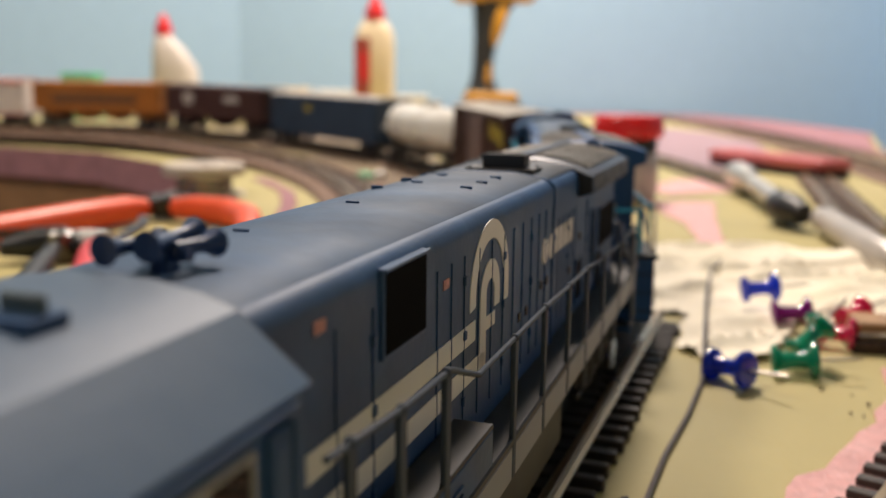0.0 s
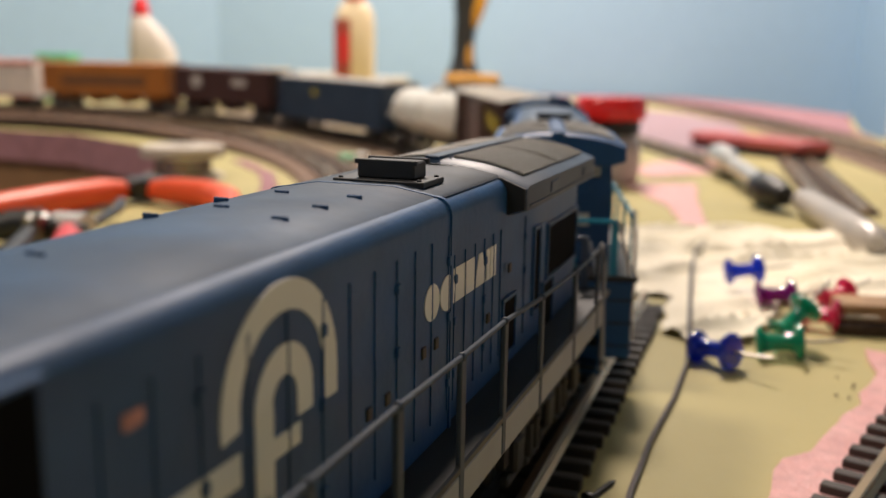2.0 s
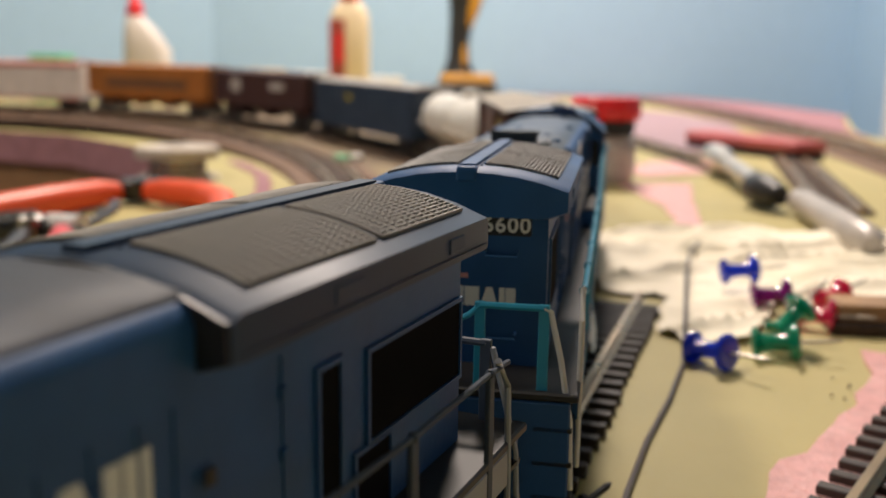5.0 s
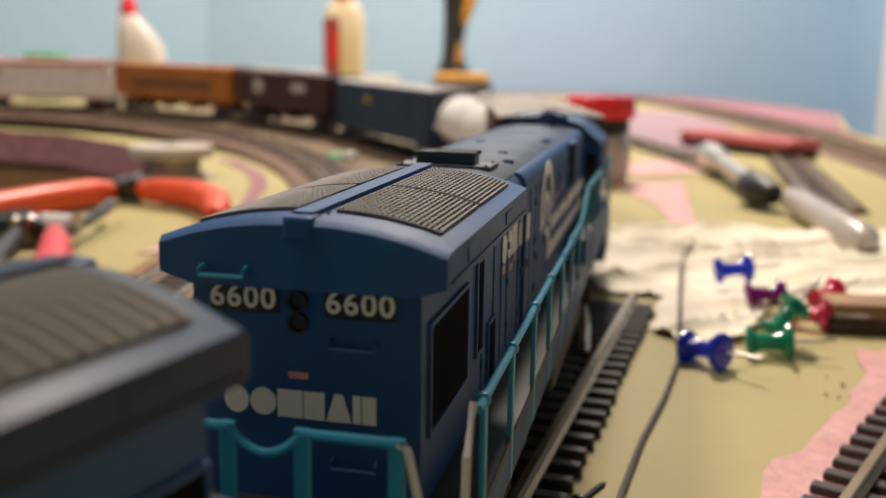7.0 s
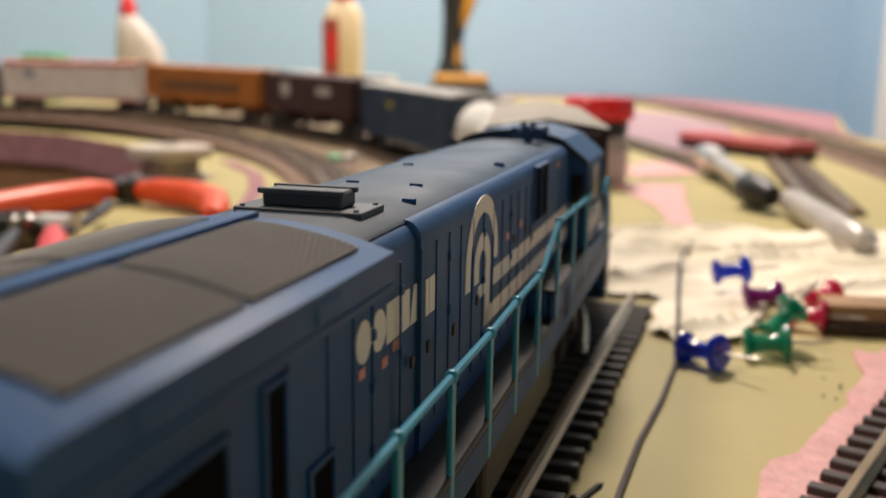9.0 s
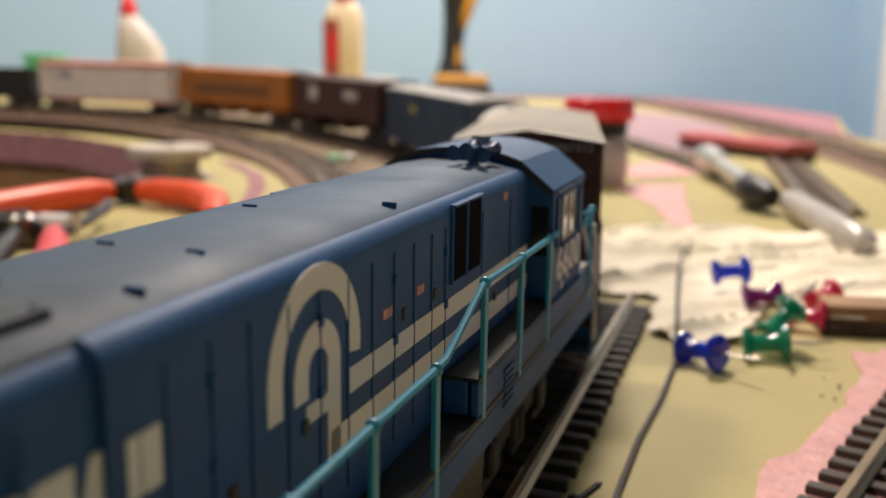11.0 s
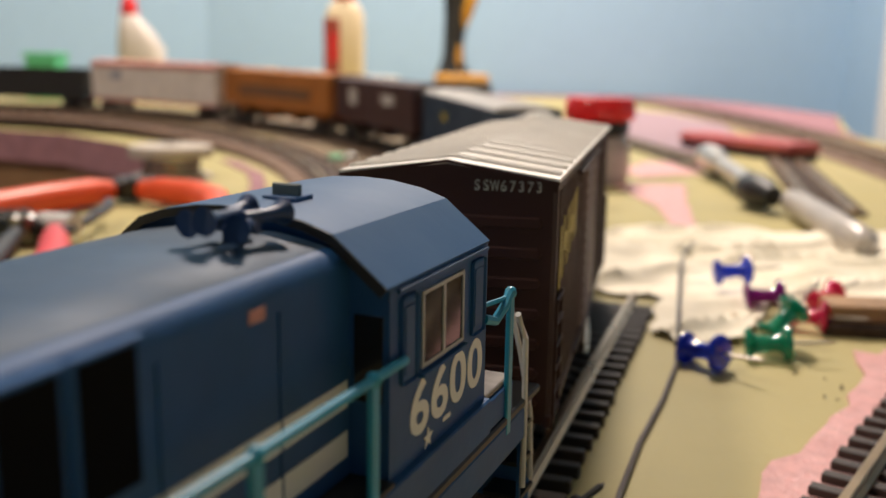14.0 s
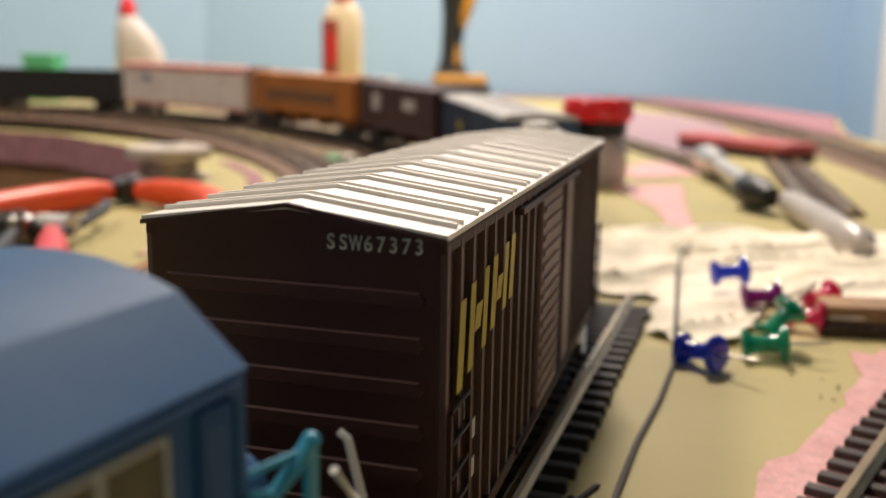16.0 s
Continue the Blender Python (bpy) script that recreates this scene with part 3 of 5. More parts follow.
def word_blocks(parent, side, y, z, height, width, joint):
    """A company name along a side, as plain shapes of its letters' sizes."""
    def place(u):
        yy = y + side * u
        return side_m(side, 12.4 if yy > joint else 11.9, yy, z)
    name_row(parent, width, height, place)


def radiator(parent, y0, y1, hw, ze, zm, body, mesh_mat, bar_mat, cells, x_in=2.2, x_out=12.7):
    top = arch(hw, ze, zm)
    prof = top + [(-hw, ze - 3.6), (-hw + 3.5, ze - 4.7), (hw - 3.5, ze - 4.7), (hw, ze - 3.6)]
    inner = [(x * 0.985, z - (0.6 if z > ze - 1 else -0.2)) for x, z in prof]
    bm = loft([[(x * MM, y * MM, z * MM) for x, z in p] for p, y in ((inner, y0), (prof, y0 + 1.0), (prof, y1 - 1.0), (inner, y1))])
    part("radiator_housing", bm, body, parent, smooth=True)
    # Black arch plate paints the shadow gap behind the overhanging housing edge.
    dark = [(x * 0.975, z - 0.45) for x, z in top] + [(-hw * 0.975, ze - 3.4), (-hw + 3.6, ze - 4.4), (hw - 3.6, ze - 4.4), (hw * 0.975, ze - 3.4)]
    part("radiator_shade_plate", mprofile(dark, (y1 - 0.2, y1 + 0.35)), BLACK, parent, "black plate standing for the shadow gap at the radiator end")
    for sx in (-1, 1):
        xs = sorted((sx * (hw - 0.1), sx * (hw + 0.18)))
        for a, b in ((0.16, 0.24), (0.62, 0.72)):
            part("lift_lug", mbox(*xs, y0 + (y1 - y0) * a, y0 + (y1 - y0) * b, ze - 2.4, ze - 0.8, 0.1, 1), body, parent)
        part("side_groove", mbox(*xs, y0 + 1.2, y1 - 1.2, ze - 3.1, ze - 2.85), body, parent)
    for k in range(14):
        yy = y0 + 4 + (y1 - y0 - 8) * k / 13
        for x in (-1.7, 1.7):
            part("rivet", mbox(x - 0.16, x + 0.16, yy - 0.16, yy + 0.16, zm - 0.15, zm + 0.22, 0.05, 1), body, parent)
    part("roof_rib", mprofile([(-1.1, zm - 0.6), (1.1, zm - 0.6), (1.1, zm + 0.5), (-1.1, zm + 0.5)], (y0 + 1.5, y1 - 1)), body, parent)
    for c0, c1 in cells:
        for sx in (-1, 1):
            xs = [sx * (x_in + (x_out - x_in) * i / 8) for i in range(9)]
            bm = bmesh.new()
            a = [bm.verts.new((x * MM, c0 * MM, (arch_z(x, hw, ze, zm) + 0.10) * MM)) for x in xs]
            b = [bm.verts.new((x * MM, c1 * MM, (arch_z(x, hw, ze, zm) + 0.10) * MM)) for x in xs]
            for i in range(8):
                bm.faces.new((a[i], a[i + 1], b[i + 1], b[i]))
            part("grille_mesh", bm, mesh_mat, parent, "dark radiator intake screen")
            bm = bmesh.new()
            for i in range(19):
                x = sx * (x_in + (x_out - x_in) * i / 18)
                z = arch_z(x, hw, ze, zm)
                mbox(x - 0.13, x + 0.13, c0, c1, z + 0.0, z + 0.38, 0, 1, bm)
            n = max(4, int((c1 - c0) / 1.5))
            for j in range(n + 1):
                y = c0 + (c1 - c0) * j / n
                for i in range(8):
                    xa, xb = xs[i], xs[i + 1]
                    za, zb = arch_z(xa, hw, ze, zm) + 0.36, arch_z(xb, hw, ze, zm) + 0.36
                    loft([[(xa * MM, (y - 0.10) * MM, za * MM), (xa * MM, (y + 0.10) * MM, za * MM), (xa * MM, (y + 0.1) * MM, (za - 0.3) * MM), (xa * MM, (y - 0.1) * MM, (za - 0.3) * MM)],
                          [(xb * MM, (y - 0.10) * MM, zb * MM), (xb * MM, (y + 0.10) * MM, zb * MM), (xb * MM, (y + 0.1) * MM, (zb - 0.3) * MM), (xb * MM, (y - 0.1) * MM, (zb - 0.3) * MM)]], bm)
            part("grille_grid", bm, bar_mat, parent, "fine grid of the radiator intake")


def horn(parent, y, z, x=0.0):
    """A cluster of short trumpets on a bracket, its bells both ways."""
    bm = mbox(x - 0.8, x + 0.8, y - 1.0, y + 1.0, z - 3.0, z - 0.4, 0.2, 1)
    mtube([(x - 2.4, y, z - 0.5), (x + 2.4, y, z - 0.5)], 0.6, 8, bm)
    navy = mat("navy_horn_plastic", (0.015, 0.045, 0.13), 0.4)
    bracket = part("horn", bm, navy, parent, "dark blue five-chime air horn", smooth=True)
    for dx, sg, ln, up in ((-2.3, -1, 3.6, 0.0), (0.2, -1, 4.6, 0.5), (2.2, 1, 4.4, 0.3), (-0.9, 1, 3.4, 0.6), (2.3, -1, 2.8, -0.2)):
        pts = [(x + dx * 0.6, y - sg * 0.6, z + up), (x + dx * 0.9, y + sg * ln * 0.5, z + up), (x + dx, y + sg * ln * 0.82, z + up), (x + dx, y + sg * ln, z + up), (x + dx, y + sg * (ln - 0.25), z + up)]
        trumpet = bmesh.new()
        tube([Vector(p) * MM for p in pts], [0.62 * MM, 0.62 * MM, 0.85 * MM, 1.3 * MM, 0.9 * MM], 12, trumpet)
        part("trumpet", trumpet, navy, bracket, smooth=True)


def cab(parent, y0, y1, hw, z0, paint, roof, number=True, vent_at=(1.9, 6.7)):
    half = [(hw, z0), (hw, 44.6), (11.0, 49.2), (8.0, 50.2), (4.0, 50.9), (0, 51.1)]
    prof = half + [(-x, z) for x, z in half[-2::-1]]
    shell = part("cab_shell", mprofile(prof, (y0 + 0.5, y1 - 0.2)), paint, parent, smooth=True)
    shell.data.set_sharp_from_angle(angle=radians(16))
    sheet = [(x * 1.008, z + 0.30) for x, z in half if z > 40] + [(-x * 1.008, z + 0.30) for x, z in half[-2::-1] if z > 40]
    cover = part("cab_roof", mprofile(sheet + [(x * 0.99, z - 0.25) for x, z in sheet[::-1]], (y0 - 0.3, y1)), roof, parent, "curved cab roof, paler than its walls, with sloped sides", smooth=True)
    cover.data.set_sharp_from_angle(angle=radians(16))
    part("roof_rear_edge", mprofile([(x * 0.999, z - 0.05) for x, z in sheet] + [(x * 0.96, z - 0.9) for x, z in sheet[::-1]], (y0 - 0.50, y0 - 0.31)), BLACK, parent, "dark rear roof edge")
    for s in (-1, 1):
        xa = sorted((s * (hw - 0.15), s * (hw + 0.25)))
        w0, w1 = y0 + 8.0, y0 + 18.4
        bm = mbox(*xa, w0 - 0.4, w0, 35.0, 43.0)
        mbox(*xa, w1, w1 + 0.4, 35.0, 43.0, 0, 1, bm)
        mbox(*xa, w0, w1, 42.6, 43.0, 0, 1, bm)
        mbox(*xa, w0, w1, 35.0, 35.4, 0, 1, bm)
        mbox(*xa, (w0 + w1) / 2 - 0.3, (w0 + w1) / 2 + 0.3, 35.4, 42.6, 0, 1, bm)
        win = part("side_window", bm, mat("grey_window_frame", (0.34, 0.35, 0.35), 0.4), parent, "sliding cab window with grey frame")
        xg = sorted((s * (hw + 0.02), s * (hw + 0.1)))
        part("pane", mbox(*xg, w0, w1, 35.4, 42.6), mat("smoky_glazing", (0.045, 0.037, 0.030), 0.06, vary=0.45, scale=150), win, "dull glazed pane")
        for a, b in ((y0 + 2.6, y0 + 6.2), (y1 - 5.6, y1 - 1.6)):
            xp = sorted((s * (hw - 0.1), s * (hw + 0.22)))
            panel = part("side_panel", mbox(*xp, a, b, 34.6, 43.4, 0.5, 2), paint, parent)
            part("panel_inset", mbox(*sorted((s * (hw + 0.2), s * (hw + 0.34))), a + 0.7, b - 0.7, 35.6, 42.4, 0.1, 1), paint, panel)
        part("rain_strip", mbox(*sorted((s * (hw - 0.1), s * (hw + 0.45))), y0 + 2, y1 - 1, 44.0, 44.35), paint, parent)
        part("arm_rest", mbox(*sorted((s * (hw - 0.1), s * (hw + 0.7))), w0 - 1, w1 + 1, 34.2, 34.6, 0.12, 1), paint, parent)
        part("lower_joint", mbox(*sorted((s * hw, s * (hw + 0.14))), y0 + 1.0, y1 - 0.4, 25.2, 25.5), paint, parent)
        part("rear_window", mbox(*sorted((s * 12.9, s * 15.9)), y0 + 0.40, y0 + 0.48, 33.5, 42.0, 0.03, 1), WINDOW_DARK, parent, "dark rear cab window")
        part("front_window", mbox(*sorted((s * 5.0, s * 15.0)), y1 - 0.2, y1 - 0.1, 36, 43), WINDOW_DARK, parent, "dark front cab window")
        if number:
            lettering("numeral", "6600", 5.5, LETTER, parent, side_m(s, hw + 0.02, y0 + 15.2, 30.7), "off-white numeral", 0.95, 1.25, 3.2)
            star = bmesh.new()
            pts = [((1.25 if i % 2 == 0 else 0.5) * MM * math.cos(math.pi / 2 + math.pi * i / 5), (1.25 if i % 2 == 0 else 0.5) * MM * math.sin(math.pi / 2 + math.pi * i / 5)) for i in range(10)]
            poly_sheet(pts, 0.0, 0.00012, star)
            part("star", star, LETTER, parent, "small white star", m=side_m(s, hw, y0 + 9.6, 26.9))
            part("small_mark", mbox(*sorted((s * hw, s * (hw + 0.12))), y0 + 13.6, y0 + 15.6, 27.2, 27.7), LETTER, parent, "tiny white mark")
    vx, vy = vent_at[0], y0 + vent_at[1]
    vent = part("sun_vent", mbox(vx - 2.0, vx + 2.0, vy - 1.6, vy + 1.8, 50.8, 51.7, 0.1, 1), paint, parent)
    part("sun_vent_flap", mbox(vx - 1.7, vx + 1.7, vy - 0.3, vy + 0.2, 51.6, 52.9, 0.15, 1), mat("grey_green_vent", (0.10, 0.13, 0.13), 0.5), vent)


def loco_truck(parent, y, axles, base):
    n = axles
    L = base * (n - 1)
    for sx in (-1, 1):
        bm = mprofile([(sx * 11.4, 5.0), (sx * 12.8, 5.0), (sx * 12.8, 9.5), (sx * 11.4, 9.5)], (y - L / 2 - 5, y + L / 2 + 5))
        for i in range(n):
            yy = y - L / 2 + base * i
            mbox(sx * 12.6 - 1.4, sx * 12.6 + 1.4, yy - 2.4, yy + 2.4, 3.4, 8.8, 0.5, 1, bm)
            mbox(sx * 12.4 - 0.9, sx * 12.4 + 0.9, yy - 4.4, yy + 4.4, 1.8, 3.6, 0.3, 1, bm)
        for i in range(n - 1):
            yy = y - L / 2 + base * (i + 0.5)
            for k in (-2.0, 2.0):
                mtube([(sx * 12.8, yy + k, 2.4), (sx * 12.8, yy + k, 8.0)], 1.1, 8, bm)
            mbox(sx * 12.6 - 0.9, sx * 12.6 + 0.9, yy - 4.5, yy + 4.5, 1.4, 2.6, 0.3, 1, bm)
        mtube([(sx * 14.0, y - L / 2 - 3, 10.5), (sx * 14.0, y + L / 2 + 3, 10.5)], 0.6, 8, bm)
        part("side_frame", bm, TRUCK, parent, "dark cast truck side frame")
    for i in range(n):
        wheelset(parent, y - L / 2 + base * i, 5.8)


def locomotive(cfg):
    g = cfg
    t = thing("locomotive", pose(0, 0, 0), g["label"], "locomotive", "blue diesel locomotives")
    paint, roofp, railm, deckm = g["paint"], g["roof"], g["rail"], g["deck_mat"]
    e0, e1 = g["end0"], g["end1"]
    deck = 21.0
    # frame
    part("walkway", mbox(-17.6, 17.6, e0, e1, deck - 1.2, deck, 0.25, 1), deckm, t, "dark tread walkway")
    for s in (-1, 1):
        part("side_sill", mbox(*sorted((s * 16.4, s * 17.5)), e0 + 6, e1 - 6, 15.2, deck - 1.2, 0.2, 1), g["sill"], t)
        part("battery_box", mbox(*sorted((s * 12.6, s * 16.0)), g["raise0"], g["cab0"], deck, 26.0, 0.3, 1), paint, t)
        part("raised_sill", mbox(*sorted((s * 16.4, s * 17.5)), g["raise0"], g["cab1"], deck, 25.6, 0.2, 1), g["sill2"], t)
        part("raised_walkway", mbox(*sorted((s * 12.6, s * 17.5)), g["raise0"], g["cab0"], 25.6, 26.2, 0.1, 1), deckm, t)
        for k in range(6):
            part("louvre", mbox(*sorted((s * 17.4, s * 17.75)), g["raise0"] + 12, g["raise0"] + 17, 18.2 + k * 1.0, 18.7 + k * 1.0), paint, t)
        part("fuel_tank_side", mbox(*sorted((s * 9, s * 15.8)), g["tank0"], g["tank1"], 4.5, 14.5, 1.2, 2), BLACK, t, "black fuel tank")
        for yy in (e0 + 3.0, e1 - 3.0):
            for k, (zz, xo) in enumerate(((15.5, 16.8), (10.5, 16.9), (5.5, 17.0))):
                part("step", mbox(*sorted((s * 11.5, s * xo)), yy - 3.0, yy + 3.0, zz, zz + 0.6), BLACK, t)
            part("step_side", mbox(*sorted((s * 16.5, s * 17.0)), yy + (3.0 if yy < 0 else -3.4), yy + (3.4 if yy < 0 else -3.0), 4.5, deck - 1), paint, t)
    for y, sg in ((e0, -1), (e1, 1)):
        part("pilot", mbox(-16.5, 16.5, min(y, y - sg * 1.2), max(y, y - sg * 1.2), 3.0, deck - 1.2, 0.3, 1), paint, t)
        coupler(t, y, sg, 11)
    part("underframe", mbox(-10, 10, e0 + 4, e1 - 4, 10.5, deck - 1.2), BLACK, t)
    # hood
    h0, h1, hs = g["hood0"], g["cab0"] + 0.6, g["seam"]
    hz = g["hood_top"]
    part("long_hood", mprofile(hood_profile(12.4, deck, hz, 2.2, 0.9), (hs, h1)), roofp, t, smooth=True)
    part("engine_hood_end", mprofile(hood_profile(11.9, deck, hz - 0.3, 2.2, 0.9), (h0, hs)), paint, t, smooth=True)
    part("hood_joint", mprofile(hood_profile(12.4 + g["joint"], deck, hz + g["joint"] * 0.7, 2.2, 0.9), (hs - 0.35, hs + 0.35)), roofp, t, smooth=True)
    crown = [(10.6, hz - 0.3), (10.2, hz + 0.12), (5.0, hz + 1.02), (-5.0, hz + 1.02), (-10.2, hz + 0.12), (-10.6, hz - 0.3)]
    part("hood_roof", mprofile(crown, [g["rad1"] + (h1 - 0.9 - g["rad1"]) * i / 8 for i in range(9)]), g["roof_dust"], t, "dusty weathered hood roof", smooth=True)
    radiator(t, g["rad0"], g["rad1"], 14.9, g["ze"], g["zm"], g["rad_mat"], mat("radiator_mesh", (0.035, 0.032, 0.028), 0.7, vary=0.2), g["bar"], g["cells"])
    # stack
    sy = g["stack"]
    xa, xb, px0, px1, sh = g["stack_x"]
    part("outlet_plate", mbox(px0, px1, sy - 2.6, sy + 4.6, hz + 0.6, hz + 1.35, 0.1, 1), g["stackm"], t)
    stack = part("exhaust_outlet", mbox(xa, xb, sy - 1.2, sy + 3.0, hz + 1.3, hz + 1.3 + sh, 0.25, 1), g["stackm"], t, "dark exhaust outlet")
    for yy in (sy - 1.3, sy + 2.7):
        part("outlet_lip", mbox(xa - 0.35, xb + 0.35, yy - 0.3, yy + 0.3, hz + 0.9 + sh, hz + 1.5 + sh, 0.08, 1), g["stackm"], stack)
    for xx in (px0 + 0.8, px1 - 0.8):
        for yy in (sy - 1.9, sy + 3.9):
            part("bolt", mbox(xx - 0.25, xx + 0.25, yy - 0.25, yy + 0.25, hz + 1.3, hz + 1.6, 0.08, 1), g["stackm"], t)
    for k, (yy, xx) in enumerate(g["lugs"]):
        part("roof_lug", mbox(xx - 0.9, xx + 0.9, yy - 0.15, yy + 0.15, hz + 0.3, hz + 1.02 + 0.28 * (abs(xx) < 6), 0.08, 1), paint, t)
    horn(t, g["cab0"] - 6.3, hz + 3.0, g["horn_x"])
    for s in (-1, 1):
        door_lines(t, s, 12.35, g["doors"], deck + 2.5, 45.0, paint)
        door_lines(t, s, 11.85, g["doors2"], deck + 2.5, 42.0, paint)
        for y, z in g["latches"]:
            latch(t, s, 12.3, y, z, BLACK)
        for y0, y1, z0, z1 in g["vents"]:
            xv = sorted((s * 12.2, s * 12.85))
            fr = part("intake", mbox(*xv, y0 - 0.5, y1 + 0.5, z0 - 0.5, z1 + 0.5, 0.15, 1), paint, t)
            part("intake_screen", mbox(*sorted((s * 12.84, s * 12.95)), y0, y1, z0, z1), mat("vent_black", (0.006, 0.006, 0.007), 0.95, spec=0.05), fr, "black intake screen")
            part("drip_edge", mbox(*sorted((s * 12.4, s * 13.2)), y0 - 0.6, y1 + 0.6, z1 + 0.15, z1 + 0.45), paint, fr)
        for y, z, w in g["decals"]:
            part("warning_decal", mbox(*sorted((s * (12.4 if y > hs else 11.9), s * (12.52 if y > hs else 12.02))), y - w, y + w, z - 0.55, z + 0.55), mat("red_white_decal", (0.55, 0.25, 0.22), 0.6, vary=0.4, scale=900), t, "small faded red warning decal")
        emblem(t, s, 12.4, g["emblem"], g["emblem_z"], g["cab0"] - 0.2)
        word_blocks(t, s, g["word"], g["word_z"], 4.3, g["word_w"], hs)
        # rails along the walkways
        handrail(t, s * 17.3, g["rail_pts"], g["posts"], railm, deck, r=g["rail_r"])
        for y, sg in ((e0, -1), (e1, 1)):
            part("grab_rail", mtube([(s * 12.4, y - sg * 1.5, g["end_z"]), (s * 13.3, y - sg * 1.5, g["end_z"] - 0.5), (s * 14.9, y - sg * 1.2, g["end_z"] - 7), (s * 16.4, y - sg * 0.8, deck - 4), (s * 16.8, y - sg * 0.8, 7)], 0.42), g["grab"], t, "painted step handrail", smooth=True)
            part("grab_rail", mtube([(s * 17.3, y - sg * 10.5, g["end_z"] + 1), (s * 17.4, y - sg * 7.2, g["end_z"] - 3), (s * 17.4, y - sg * 6.4, deck - 4), (s * 17.4, y - sg * 6.4, 8)], 0.42), g["grab"], t, "painted step handrail", smooth=True)
    # end rails
    for y, sg in ((e0 + 1.5, -1),):
        z = g["end_z"]
        for a, b in ((-12.4, -3.6), (3.6, 12.4)):
            part("end_rail", mtube([(a, y, z), (b, y, z)], 0.5), railm, t, smooth=True)
        part("end_chain", mtube([(-3.6 + 7.2 * i / 10, y, z - 2.2 * (1 - ((i - 5) / 5) ** 2)) for i in range(11)], 0.42), railm, t, smooth=True)
        for x in (-12.4, -3.6, 3.6, 12.4):
            part("post", mbox(x - 0.75, x + 0.75, y - 0.35, y + 0.35, deck - 4, z + 0.5, 0.12, 1), railm, t)
    # end face of the long hood
    ye = h0
    for s in (-1, 1):
        nb = part("number_board", mbox(*sorted((s * 6.1 - 3.8, s * 6.1 + 3.4)), ye - 0.5, ye + 0.2, 40.6, 43.6, 0.15, 1), BLACK, t, "black number board")
        if g["number"]:
            lettering("numeral", "6600", 2.15, LETTER, nb, pose((s * 6.1 - 0.2) * MM, (ye - 0.52) * MM, 42.1 * MM, 90, 0, 0), "white numeral", 0.84, 1.05, 3.0)
    for z in (42.0, 39.8):
        bm = lathe([(0.0011, 0), (0.0011, 0.0006), (0.0008, 0.0006), (0.0007, 0.0002)], 16)
        part("headlight", bm, BLACK, t, "round dark headlight", m=pose(-0.6 * MM, ye * MM, z * MM, 90, 0, 0))
    name_row(t, 16.2, 2.9, lambda u: pose((u - 0.7) * MM, (ye - 0.02) * MM, 31.3 * MM, 90, 0, 0))
    part("warning_decal", mbox(-1.8, 0.3, ye - 0.12, ye, 34.0, 34.7), MATS["red_white_decal"], t, "small faded red warning decal")
    for x, z in ((5.2, 37.6), (5.2, 25.2), (-7.6, 44.6)):
        yy = ye if z < 43 else g["rad0"]
        part("grab_iron", mtube([(x - 2.3, yy, z + 0.8), (x - 2.3, yy - 1.0, z + 0.6), (x - 2.3, yy - 1.0, z), (x + 2.3, yy - 1.0, z), (x + 2.3, yy - 1.0, z + 0.6), (x + 2.3, yy, z + 0.8)], 0.22, 6), railm if z > 43 else paint, t)
    part("end_notch", mbox(-1.5, 1.5, g["rad0"] - 0.3, g["rad0"] + 2.6, g["zm"] - 2.0, g["zm"] + 0.25, 0.4, 2), paint, t)
    for s in (-1, 1):
        xs = sorted((s * 11.8, s * 12.1))
        for y0, y1, z0, z1, what in g["screens"]:
            scr = part("end_side_screen", mbox(*xs, y0, y1, z0, z1, 0.1, 1), MATS["vent_black"], t, what)
            for fa, fb, za, zb in ((y0 - 0.5, y0, z0 - 0.5, z1 + 0.5), (y1, y1 + 0.5, z0 - 0.5, z1 + 0.5), (y0, y1, z1, z1 + 0.5), (y0, y1, z0 - 0.5, z0)):
                part("screen_frame", mbox(*sorted((s * 11.8, s * 12.3)), fa, fb, za, zb), paint, scr)
    # cab and nose
    cab(t, g["cab0"], g["cab1"], 16.6, deck, paint, g["cab_roof"], g["number"], g["vent_at"])
    c1 = g["cab1"]
    part("front_deck", mbox(-16.8, 16.8, c1 - 0.2, c1 + 9.2, 25.0, 25.8, 0.15, 1), mat("dusty_grey_tread", (0.22, 0.20, 0.18), 0.8, vary=0.2, scale=400), t, "dusty grey front platform")
    for s in (-1, 1):
        part("front_sill", mbox(*sorted((s * 16.2, s * 17.2)), c1, c1 + 9.2, deck, 25.0, 0.2, 1), paint, t)
        part("front_rail", mtube([(s * 16.4, c1 - 0.4, 35.4), (s * 16.9, c1 + 2.2, 34.6), (s * 17.3, c1 + 4.6, 36.0), (s * 17.3, c1 + 6.2, 37.2)], 0.62), railm, t, smooth=True)
        part("front_brace", mtube([(s * 16.2, c1 - 0.3, 37.0), (s * 17.2, c1 + 5.6, 36.8)], 0.30, 6), railm, t, smooth=True)
    part("nose", mprofile(hood_profile(11.6, deck, 34.0, 3.5), (g["cab1"] - 0.6, g["cab1"] + 9.5)), paint, t, smooth=True)
    for y, ax, base in g["trucks"]:
        loco_truck(t, y, ax, base)
    return t


